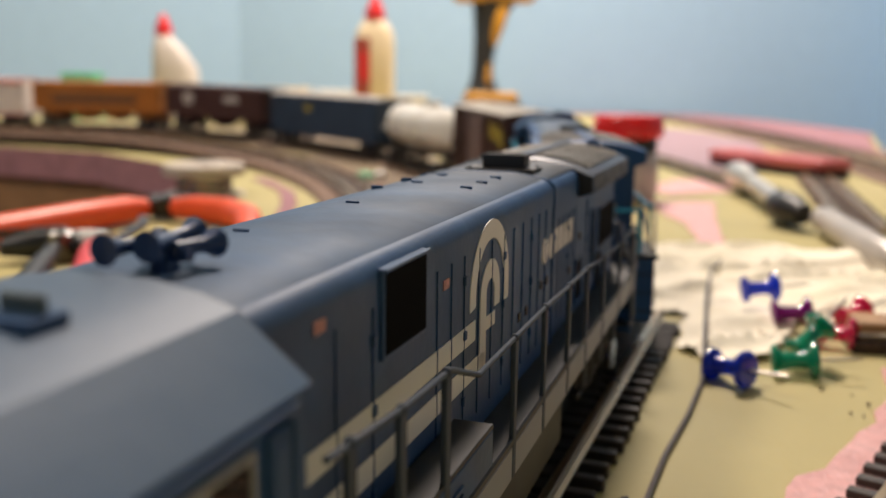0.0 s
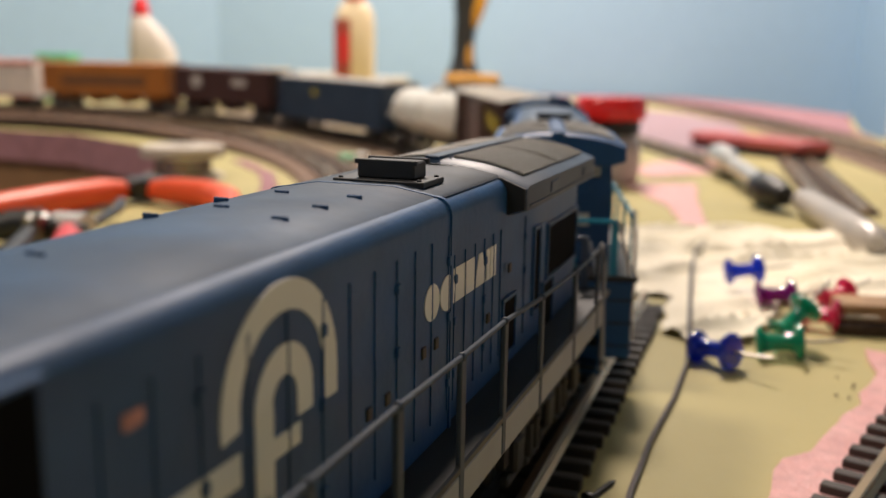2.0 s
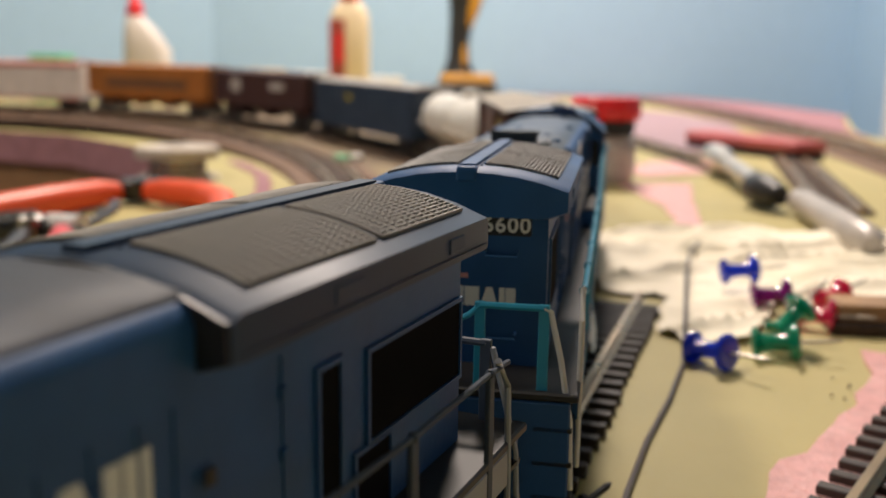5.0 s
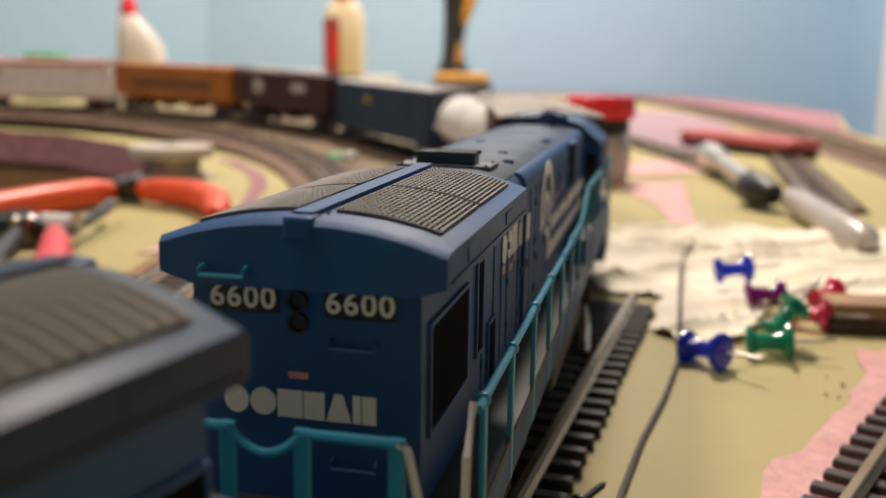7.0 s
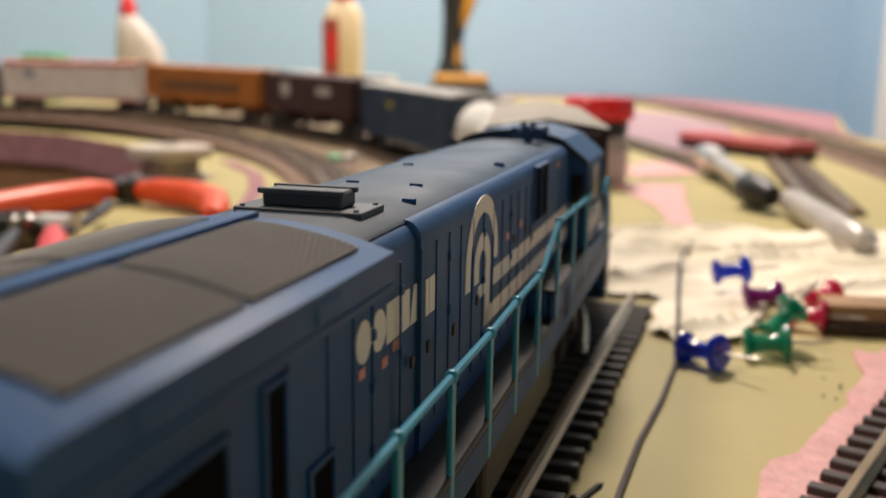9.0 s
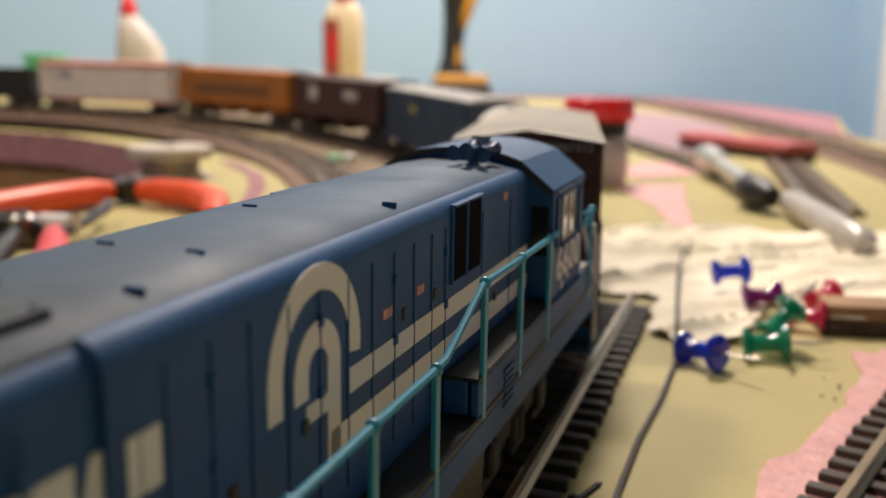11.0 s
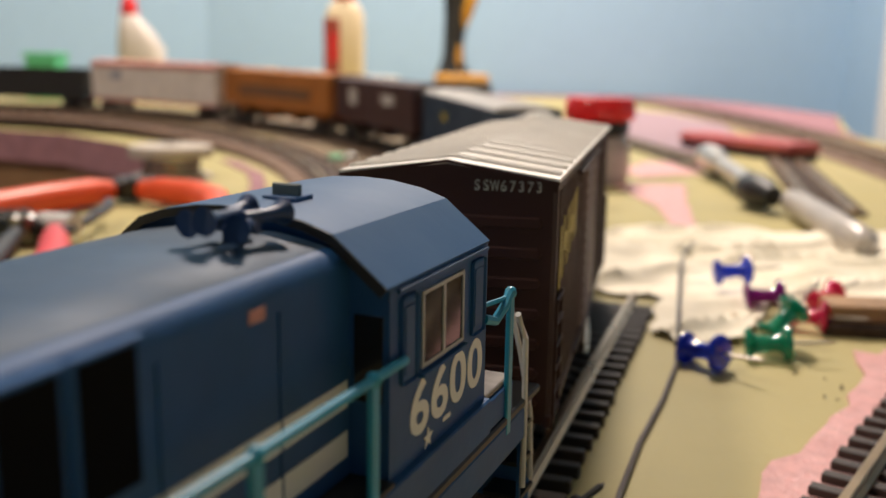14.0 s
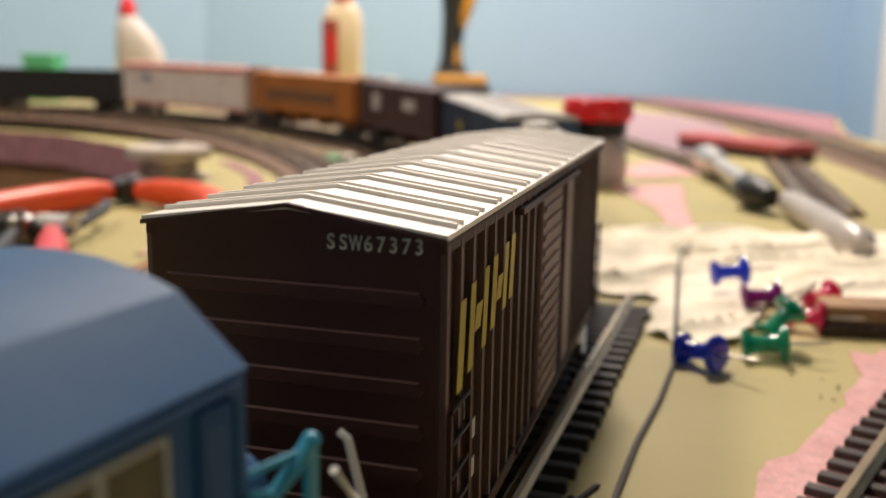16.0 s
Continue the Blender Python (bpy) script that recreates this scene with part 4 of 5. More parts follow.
VENT_POS = [(19.3, 23.9, 37.8, 47.2), (25.4, 30.5, 37.8, 47.2)]
NEAR_LOCO = dict(
    label="blue model diesel locomotive with teal handrails and road number 6600", paint=BLUE, roof=BLUE, rail=TEAL, deck_mat=BLACK, sill=BLUE, sill2=BLUE, rad_mat=BLUE,
    bar=mat("brown_grey_grille", (0.15, 0.135, 0.115), 0.6), stackm=mat("stack_blue_grey", (0.05, 0.06, 0.07), 0.5), end0=-122, end1=107, raise0=16, cab0=59.6, cab1=86.5, hood_top=48.2, joint=0.05, roof_dust=DUSTY_BLUE, cab_roof=LIT_DUSTY_CAB, tank0=-28, tank1=26,
    hood0=-110.5, seam=-46.7, rad0=-112, rad1=-62.2, ze=47.9, zm=50.4, cells=((-106.8, -88.2), (-87.0, -67)), stack=-50.2, stack_x=(-4.6, 4.8, -7.4, 7.6, 1.9), lugs=((-26, -4), (-26, 5), (-2, -4), (8, 8.5), (-38, 8)), horn_x=4.6, vent_at=(1.9, 6.7),
    doors=[-54, -47, -41, -35.5, -30, -24, -18, -12, -6, 0, 6, 12, 17, 33, 48], doors2=[-80, -72, -66, -61], latches=[(-50, 33), (-44, 33), (-33, 32), (-21, 33), (3, 37.5), (13, 37.5), (40, 31)],
    vents=VENT_POS, decals=[(-2, 38.8, 1.2), (8, 39.2, 1.2), (44.8, 45.5, 1.1), (-64, 36.0, 0.9), (-57.5, 35.2, 0.9), (-54, 36.0, 0.9)], emblem=-18.4, emblem_z=38.2, word=-53.6, word_z=39.0, word_w=23.7, number=True, rail_r=0.48, grab=WHITE_RAIL, end_z=32.6, screens=((-107.5, -90, 28.5, 39.5, "black screen under the radiator"), (-84, -80.8, 29.5, 41, "narrow black slot under the radiator"), (-76, -71.5, 23, 31, "black lower screen")),
    rail_pts=[(-109, 32.0), (-88, 32.0), (-68.8, 32.1), (-50.9, 32.1), (-33.1, 32.0), (-17, 32.3), (0.3, 32.4), (3.5, 32.6), (17.0, 37.9), (18.4, 38.2), (37, 37.8), (55.4, 37.6), (62.0, 37.5)],
    posts=[(-106.0, 32, 21), (-88.2, 32, 21), (-68.8, 32.1, 21), (-50.9, 32.1, 21), (-33.1, 32.0, 21), (-17.0, 32.3, 21), (0.3, 32.4, 21), (18.4, 38.2, 25.5), (37.0, 37.8, 25.5), (55.4, 37.6, 25.5), (93.2, 37.2, 24)],
    trucks=((-66, 2, 31), (54, 2, 31)))
FAR_LOCO = dict(
    label="weathered blue and grey model diesel locomotive with grey handrails", paint=BLUE_WEATHERED, roof=BLUE_WEATHERED, rail=mat("slate_handrail_paint", (0.050, 0.066, 0.092), 0.6, spec=0.3), deck_mat=BLACK,
    sill=mat("pale_grey_sill", (0.30, 0.31, 0.33), 0.55, patch=0.5, patch_scale=30), sill2=BLUE_WEATHERED, rad_mat=mat("weathered_grey_roof", (0.022, 0.045, 0.085), 0.5, spec=0.25, vary=0.15, patch=0.6, patch_scale=25, colour2=(0.05, 0.045, 0.04)),
    bar=mat("pale_brown_grille", (0.20, 0.175, 0.14), 0.6), stackm=mat("sooty_stack", (0.02, 0.02, 0.022), 0.6), end0=-70, end1=160, raise0=66, cab0=111.2, cab1=138, hood_top=49.3, joint=0.25, roof_dust=SOOTY_ROOF, cab_roof=GREY_CAB, tank0=15, tank1=62,
    hood0=-61.0, seam=11.2, rad0=-62.3, rad1=-13.9, ze=48.0, zm=51.0, cells=((-59.0, -40.0), (-38.6, -18.5)), stack=4.5, stack_x=(-6.1, 1.6, -8.0, 4.2, 2.2), lugs=((22, 4), (28, 8), (34, 4), (40, 8), (22, -5), (30, -5), (38, -5), (60, 3), (85, 4)), horn_x=-1.0, vent_at=(-4.5, 12.5),
    doors=[12, 17.5, 22.5, 27.5, 33, 38.5, 44, 50, 56, 62, 67, 72, 90, 98], doors2=[-24, -11, -7.5, -3.5, 0.5, 4.5, 8.5], latches=[(30, 31), (34.5, 31), (16, 33), (20, 33), (-4, 31), (-14, 36)],
    vents=[(77.0, 88.0, 40.0, 47.9)], decals=[(69, 43, 1.0), (101, 46, 1.0)], emblem=50.6, emblem_z=38.7, word=5.6, word_z=38.2, word_w=28.4, number=False, rail_r=0.34, grab=mat("grey_grab_paint", (0.28, 0.30, 0.33), 0.5), end_z=31.0, screens=((-60.4, -38.4, 29.4, 38.2, "black screen under the radiator"), (-32.9, -29.4, 25.6, 39.0, "narrow black slot under the radiator"), (-42.7, -35.8, 20.6, 28.7, "black lower screen"), (-18.7, -12.6, 23, 31, "black lower screen")),
    rail_pts=[(-63, 30.9), (-57.1, 31.2), (-37.2, 31.1), (-14.6, 31.9), (4.3, 33.2), (20.8, 33.4), (38.6, 33.9), (55.9, 33.9), (72, 33.9), (82, 37.4), (95, 37.8), (110, 39)],
    posts=[(-57.1, 31.2, 21), (-37.2, 31.1, 21), (-14.6, 31.9, 21), (4.3, 33.2, 21), (20.8, 33.4, 21), (38.6, 33.9, 21), (55.9, 33.9, 21), (83.2, 37.5, 25), (95.4, 37.8, 25), (106, 38.8, 25), (148, 36, 20)],
    trucks=((-38, 3, 20), (112, 3, 20)))


def boxcar():
    t = thing("boxcar", pose(0, 0, 0), "dark brown model boxcar with bare metal roof", "boxcar")
    L0, L1, hw, sill, eave, peak = -68, 67, 16.6, 9.0, 48.2, 50.4
    part("body", mprofile([(hw, sill), (hw, eave), (0, peak - 0.3), (-hw, eave), (-hw, sill)], (L0, L1)), BROWN_CAR, t)
    # roof with ribs across
    over = 17.5
    top = [(over, eave + 0.1), (0, peak + 0.25), (-over, eave + 0.1), (-over, eave - 0.5), (0, peak - 0.35), (over, eave - 0.5)]
    part("roof", mprofile(top, (L0 - 0.4, L1 + 0.4)), WHITE_ROOF, t, "bare pale metal roof")
    y = L0 + 5.5
    while y < L1 - 3:
        for dy, h in ((-1.5, 0.42), (1.1, 0.42)):
            rib = [(over - 0.3, eave + 0.1), (over - 0.3, eave + 0.25 + h), (0, peak + 0.3 + h), (-over + 0.3, eave + 0.25 + h), (-over + 0.3, eave + 0.1), (0, peak + 0.1)]
            part("roof_rib", mprofile(rib, (y + dy - 0.32, y + dy + 0.32)), WHITE_ROOF, t)
        y += 9.4
    # ends with pressed ribs
    for sg, ye in ((-1, L0), (1, L1)):
        for k in range(7):
            z = 12.5 + k * 4.8
            rib = [(-15.2, z), (-14.6, z + 0.9), (14.6, z + 0.9), (15.2, z), (14.6, z - 0.9), (-14.6, z - 0.9)]
            bm = bmesh.new()
            loft([[(x * MM, (ye + sg * dd) * MM, zz * MM) for x, zz in [(a * (1 - 0.02 * dd), z + (b - z) * (1 - 0.5 * dd)) for a, b in rib]] for dd in (0, 0.4)], bm)
            part("end_rib", bm, BROWN_CAR, t)
        part("end_cap", mprofile([(over, eave - 0.3), (0, peak + 0.3), (-over, eave - 0.3), (-over, eave - 0.8), (0, peak - 0.2), (over, eave - 0.8)], sorted((ye, ye + sg * 0.7))), BROWN_CAR, t)
        coupler(t, ye, sg, 9.5)
    lettering("numeral", "SSW67373", 1.6, mat("worn_grey_lettering", (0.40, 0.40, 0.38), 0.6, vary=0.4, scale=600), t, pose(9.6 * MM, (L0 - 0.12) * MM, 46.8 * MM, 90, 0, 0), "worn pale character", 0.86)
    # sides: posts, door, ladders
    for s in (-1, 1):
        for y in [L0 + 0.8 + 5.3 * i for i in range(25)]:
            if -15 < y < 21:
                continue
            # Posts use a lighter copy of the body brown: side light painted in.
            part("side_post", mprofile([(s * hw, sill), (s * (hw + 0.75), sill), (s * (hw + 0.75), eave - 1.2), (s * hw, eave - 1.2)], (y - 0.55, y + 0.55)), mat("lit_brown_post", (0.105, 0.058, 0.050), 0.5, vary=0.15, patch=0.4, patch_scale=40), t)
        part("side_sill", mbox(*sorted((s * (hw - 0.3), s * (hw + 0.9))), L0, L1, sill - 0.6, sill + 1.4, 0.1, 1), BROWN_CAR, t)
        part("eave_strip", mbox(*sorted((s * (hw - 0.3), s * (hw + 0.7))), L0, L1, eave - 2.0, eave - 0.8, 0.1, 1), BROWN_CAR, t)
        dr = part("door", mbox(*sorted((s * hw, s * (hw + 1.0))), -13.5, 4.5, sill + 1.2, eave - 3.0, 0.15, 1), mat("pinkish_grey_door", (0.20, 0.13, 0.12), 0.5, vary=0.15), t, "pinkish grey sliding door")
        for k in range(14):
            part("door_rib", mbox(*sorted((s * (hw + 0.95), s * (hw + 1.3))), -12.8, 3.8, 12 + k * 2.35, 12.9 + k * 2.35), MATS["pinkish_grey_door"], dr)
        part("door_track", mbox(*sorted((s * hw, s * (hw + 1.5))), -32, 22, eave - 3.2, eave - 2.3, 0.1, 1), BROWN_CAR, t)
        part("door_track", mbox(*sorted((s * hw, s * (hw + 1.4))), -30, 22, sill + 0.2, sill + 1.0, 0.1, 1), BROWN_CAR, t)
        part("door_opening", mbox(*sorted((s * hw, s * (hw + 0.12))), 4.6, 12.0, sill + 1.5, eave - 3.2), BLACK, t, "dark door gap")
        part("door_panel", mbox(*sorted((s * hw, s * (hw + 0.8))), 12.2, 20.0, sill + 1.2, eave - 3.0, 0.15, 1), MATS["pinkish_grey_door"], t, "pinkish grey fixed door panel")
        for ya in (L0 + 1.2, L1 - 9.2):
            for yy in (ya, ya + 8.0):
                part("ladder_rail", mbox(*sorted((s * (hw + 0.7), s * (hw + 1.25))), yy - 0.3, yy + 0.3, sill - 1, 29), BROWN_CAR, t)
            for k in range(6):
                part("ladder_rung", mtube([(s * (hw + 1.1), ya, sill + 1 + k * 3.8), (s * (hw + 1.1), ya + 8, sill + 1 + k * 3.8)], 0.3, 6), BROWN_CAR, t)
        # slanted yellow lettering that cannot be read: plain bars
        for i, (yy, z0, z1, w) in enumerate(((-62.5, 30, 40, 1.6), (-58, 31, 41, 1.4), (-55, 35, 38, 2.0), (-51.5, 32, 41.5, 1.4), (-47, 33, 42, 1.6), (-44, 36, 39, 1.8), (-40.5, 34, 42.5, 1.4), (-36.5, 34.5, 43, 1.6))):
            w *= 1.5
            bm = loft([[(s * (hw + x) * MM, (yy + dy) * MM, z * MM) for x, dy, z in ((0.76, -w / 2, z0), (0.76, w / 2, z0), (0.76, w / 2 + 1.2, z1), (0.76, -w / 2 + 1.2, z1))],
                       [(s * (hw + x) * MM, (yy + dy) * MM, z * MM) for x, dy, z in ((0.84, -w / 2, z0), (0.84, w / 2, z0), (0.84, w / 2 + 1.2, z1), (0.84, -w / 2 + 1.2, z1))]])
            part("side_mark", bm, YELLOW_PAINT, t, "worn yellow painted bar")
        for yy, z in ((-56, 26), (-52, 22), (-52, 17)):
            part("data_mark", mbox(*sorted((s * (hw + 0.02), s * (hw + 0.1))), yy - 1.3, yy + 1.3, z - 1.2, z + 1.2), LETTER, t, "small white data mark")
    part("underframe", mbox(-9, 9, L0 + 4, L1 - 4, 6.5, 9.2), BLACK, t)
    for y in (-47.5, 47.5):
        freight_truck(t, y)
    return t


def tank_car(L=150):
    t = thing("tank_car", pose(0, 0, 0), "white model tank car with round ends", "tank car")
    h = L / 2 - 6
    secs, r, zc, n = [], 15.8, 27.5, 24
    for y, k in ((-h, 0.25), (-h + 1.5, 0.6), (-h + 4.5, 0.88), (-h + 8, 1.0), (h - 8, 1.0), (h - 4.5, 0.88), (h - 1.5, 0.6), (h, 0.25)):
        secs.append([(r * k * math.cos(2 * math.pi * i / n) * MM, y * MM, (zc + r * k * math.sin(2 * math.pi * i / n)) * MM) for i in range(n)])
    part("tank", loft(secs), TANK_WHITE, t, "glossy white tank", smooth=True)
    part("dome", lathe([(0.0055, 0.0), (0.0055, 0.004), (0.005, 0.0055), (0.001, 0.006)], 20), TANK_WHITE, t, smooth=True, m=pose(0, 0, 0.042))
    for y in (-h * 0.72, 0, h * 0.72):
        part("band", mprofile([(math.cos(2 * math.pi * i / 24) * 16.1, zc + math.sin(2 * math.pi * i / 24) * 16.1) for i in range(24)], (y - 0.6, y + 0.6)), TANK_WHITE, t, smooth=True)
    part("frame", mbox(-6, 6, -L / 2, L / 2, 9, 12.5, 0.3, 1), BLACK, t)
    for s in (-1, 1):
        part("saddle", mbox(-12, 12, s * h * 0.72 - 4, s * h * 0.72 + 4, 11, 17, 0.6, 1), BLACK, t)
        part("walk_rail", mtube([(s * 16.8, -h, 24), (s * 16.8, h, 24)], 0.4), TANK_WHITE, t)
        part("ladder", mtube([(s * 16.6, 0, 11), (s * 16.4, 0, 36), (s * 9, 0, 44)], 0.5), TANK_WHITE, t)
        coupler(t, s * L / 2, s)
        freight_truck(t, s * h * 0.75)
    return t


def house_car(name, L, paint, label, category, roof=None, top=49.0, ribs=0, stripe=None, marks=(), gondola=False, bays=0):
    """A boxcar, reefer, hopper or gondola seen from farther off."""
    t = thing(name, pose(0, 0, 0), label, category)
    hw, h = 16.6, L / 2 - 5
    z0 = 10.0 if not bays else 17.0
    part("body", mprofile([(hw, z0), (hw, top - 1.5), (hw - 4, top - 0.4), (0, top), (-hw + 4, top - 0.4), (-hw, top - 1.5), (-hw, z0)] if not gondola else [(hw, z0), (hw, top), (hw - 0.8, top), (hw - 0.8, z0 + 2), (-hw + 0.8, z0 + 2), (-hw + 0.8, top), (-hw, top), (-hw, z0)], (-h, h)), paint, t)
    if gondola:
        for s in (-1, 1):
            part("end_wall", mbox(-hw, hw, *sorted((s * h, s * (h - 1))), z0, top), paint, t)
    else:
        part("roof", mprofile([(hw + 0.5, top - 1.7), (hw - 4, top - 0.2), (0, top + 0.4), (-hw + 4, top - 0.2), (-hw - 0.5, top - 1.7)] + [(-hw, top - 2.4), (hw, top - 2.4)], (-h - 0.4, h + 0.4)), roof or paint, t)
        n = int(2 * h / 13)
        for i in range(1, n):
            y = -h + 2 * h * i / n
            part("roof_rib", mprofile([(hw + 0.4, top - 1.6), (0, top + 0.9), (-hw - 0.4, top - 1.6), (0, top)], (y - 0.5, y + 0.5)), roof or paint, t)
    for s in (-1, 1):
        for i in range(ribs):
            y = -h + 2 * h * (i + 0.5) / ribs
            part("side_post", mbox(*sorted((s * (hw - 0.2), s * (hw + 0.9))), y - 0.8, y + 0.8, z0, top - 2.5), paint, t)
        part("side_sill", mbox(*sorted((s * (hw - 0.4), s * (hw + 0.7))), -h, h, z0 - 1.0, z0 + 1.6, 0.1, 1), stripe or paint, t)
        if stripe:
            part("top_band", mbox(*sorted((s * (hw - 0.1), s * (hw + 0.35))), -h, h, top - 6.5, top - 2.2), stripe, t, "painted band under the roof")
        for y, z, w, hh, mm in marks:
            part("side_mark", mbox(*sorted((s * (hw + 0.1), s * (hw + 0.95 if ribs else hw + 0.45))), y - w / 2, y + w / 2, z - hh / 2, z + hh / 2), mm, t, "plain painted mark")
        part("ladder", mbox(*sorted((s * (hw + 0.2), s * (hw + 1.0))), s * h - s * 1.5 - 0.4, s * h - s * 1.5 + 0.4, 9, top - 4), paint, t)
        coupler(t, s * L / 2, s)
        part("end_rib", mbox(-13, 13, *sorted((s * h, s * (h + 0.7))), 20, 21.5), paint, t)
        part("end_rib", mbox(-13, 13, *sorted((s * h, s * (h + 0.7))), 33, 34.5), paint, t)
        freight_truck(t, s * (h - 20))
    for i in range(bays):
        y = (i - (bays - 1) / 2) * (2 * h - 50) / max(1, bays - 1) if bays > 1 else 0
        part("hopper_bay", loft([[(-14 * MM, (y - 14) * MM, 17 * MM), (14 * MM, (y - 14) * MM, 17 * MM), (14 * MM, (y + 14) * MM, 17 * MM), (-14 * MM, (y + 14) * MM, 17 * MM)],
                                 [(-7 * MM, (y - 4) * MM, 6 * MM), (7 * MM, (y - 4) * MM, 6 * MM), (7 * MM, (y + 4) * MM, 6 * MM), (-7 * MM, (y + 4) * MM, 6 * MM)]]), paint, t)
    if bays:
        for s in (-1, 1):
            part("slope_sheet", mbox(-3, 3, *sorted((s * (h - 22), s * h)), 10, 17.5), paint, t)
    part("underframe", mbox(-5, 5, -h, h, 8.6, 10.6), BLACK, t)
    return t


TRAIN = []
main_box = boxcar()
TRAIN.append((main_box, 0.0, 0.095, False, 0.0, 0.0))
loco_near = locomotive(NEAR_LOCO)
TRAIN.append((loco_near, -0.1867, 0.121, False, 0.6, 0.013))
loco_far = locomotive(FAR_LOCO)
TRAIN.append((loco_far, -0.3853, 0.121, True, -1.1, 0.070))
W = LETTER
GREYMARK = mat("pale_side_mark", (0.45, 0.42, 0.40), 0.6)
at = 0.068
for maker, L in (
        (lambda: tank_car(150), 150),
        (lambda: house_car("blue_boxcar", 195, CAR_BLUE, "dark blue model boxcar with pale roof", "boxcar", roof=mat("pale_car_roof", (0.42, 0.40, 0.37), 0.5), top=46, ribs=14, marks=((20, 33, 10, 4, YELLOW_PAINT),)), 195),
        (lambda: house_car("maroon_hopper", 165, HOPPER_BROWN, "maroon brown model hopper car with pale marks", "hopper car", top=48, ribs=10, bays=3, marks=((-30, 35, 22, 7, GREYMARK), (38, 34, 16, 12, GREYMARK))), 165),
        (lambda: house_car("orange_hopper", 190, ORANGE_CAR, "orange model covered hopper car with worn sides", "hopper car", top=49, ribs=12, bays=4, marks=((0, 30, 120, 9, mat("worn_brown_band", (0.16, 0.08, 0.035), 0.6)),)), 190),
        (lambda: house_car("white_reefer", 200, REEFER_WHITE, "white model refrigerator car with red bands", "refrigerator car", roof=mat("faded_red_roof", (0.50, 0.22, 0.17), 0.6), top=51, ribs=0, stripe=mat("faded_red_band", (0.52, 0.17, 0.13), 0.6), marks=((55, 36, 16, 8, mat("grey_blue_mark", (0.22, 0.24, 0.30), 0.6)),)), 200),
        (lambda: house_car("black_gondola", 190, BLACK_CAR, "black model gondola car", "gondola car", top=42, ribs=12, gondola=True), 190)):
    at += L / 2 * MM + 0.003
    TRAIN.append((maker(), at, L * 0.66 * MM, False, 0.0, 0.0))
    at += L / 2 * MM + 0.003


# small unevenness of the train's speed, millimetres at each half second
UNEVEN = (1.0, 1.0, 0.95, 0.9, 0.77, 0.51, 0.40, 0.30, 0.12, -0.07, -0.2, -0.25, -0.18, 0.02, -0.05, -0.5, -0.3, 0.12, 0.2, -0.07, -0.36, -0.57, -0.67, -0.62, -0.38, -0.13, 0.16, 0.29, 0.25, -0.1, -0.3, -0.28, -0.22)


def run(t):
    """How far the boxcar still is from its last place, in metres."""
    q = 16 - t
    i = min(int(t * 2), 31)
    uneven = UNEVEN[i] + (UNEVEN[i + 1] - UNEVEN[i]) * (t * 2 - i)
    return 0.024705 * q - 0.0000327 * (q * q - 8 * q) + uneven * MM


def motions():
    for ob, off, gap, turned, yaw, pivot in TRAIN:
        walk(ob, [(k * 0.5, car_pose(run(k * 0.5) + off, gap, turned, yaw, pivot)) for k in range(33)])
    for ob, y, r in WHEELS:
        sign = -1 if ob.parent is loco_far else 1
        walk(ob, [(k * 0.25, pose(0, y * MM, r * MM, math.degrees(sign * run(k * 0.25) / (r * MM)) * -1, 0, 0)) for k in range(65)])

# ---- things on the board ----
def push_pin(colour, name, x, y, heading, label, tip=0.0, k=0.84, up=0.0):
    """A lying push pin; it rests on the rims of its head and collar."""
    t = thing("push_pin", pose(x, y, 0.0047 * k + up, 0, 90 - 6 + tip, heading), label, "push pin", "push pins on the board")
    prof = [(0.0, 0.0), (0.0040, 0.0), (0.0048, 0.0006), (0.0047, 0.0014), (0.0030, 0.0026), (0.0024, 0.0050), (0.0023, 0.0078), (0.0028, 0.0100), (0.0052, 0.0112), (0.0054, 0.0122), (0.0046, 0.0130), (0.0, 0.0132)]
    part("grip", lathe([(max(r, 0.0002) * k, (z - 0.006) * k) for r, z in prof], 24), colour, t, smooth=True)
    part("needle", lathe([(0.0005 * k, 0.0070 * k), (0.0005 * k, 0.0170 * k), (0.00005, 0.0195 * k)], 10), CHROME, t, "thin steel needle", smooth=True)
    return t


push_pin(PIN_BLUE, "blue", 0.0615, 0.2135, -50, "glossy blue push pin lying on the green board")
push_pin(PIN_BLUE, "blue", 0.0895, 0.285, 3, "glossy blue push pin lying on the paper towel", up=0.0038)
push_pin(PIN_PURPLE, "purple", 0.0925, 0.264, -6, "glossy purple push pin among other pins", up=0.0012)
push_pin(PIN_GREEN, "green", 0.0790, 0.2200, -12, "glossy green push pin lying on the board")
push_pin(PIN_GREEN, "green", 0.0855, 0.2290, 24, "glossy green push pin leaning on another", -34, up=0.0030)
push_pin(PIN_RED, "pink", 0.1085, 0.2600, 22, "glossy pink push pin beside the wood strip", -10, 0.72, up=0.0030)
push_pin(PIN_RED, "pink", 0.0985, 0.2465, -30, "glossy red push pin beside the wood strip")
push_pin(CREAM, "cream", 0.0775, 0.2475, 10, "small cream push pin lying on the board", 0, 0.42)


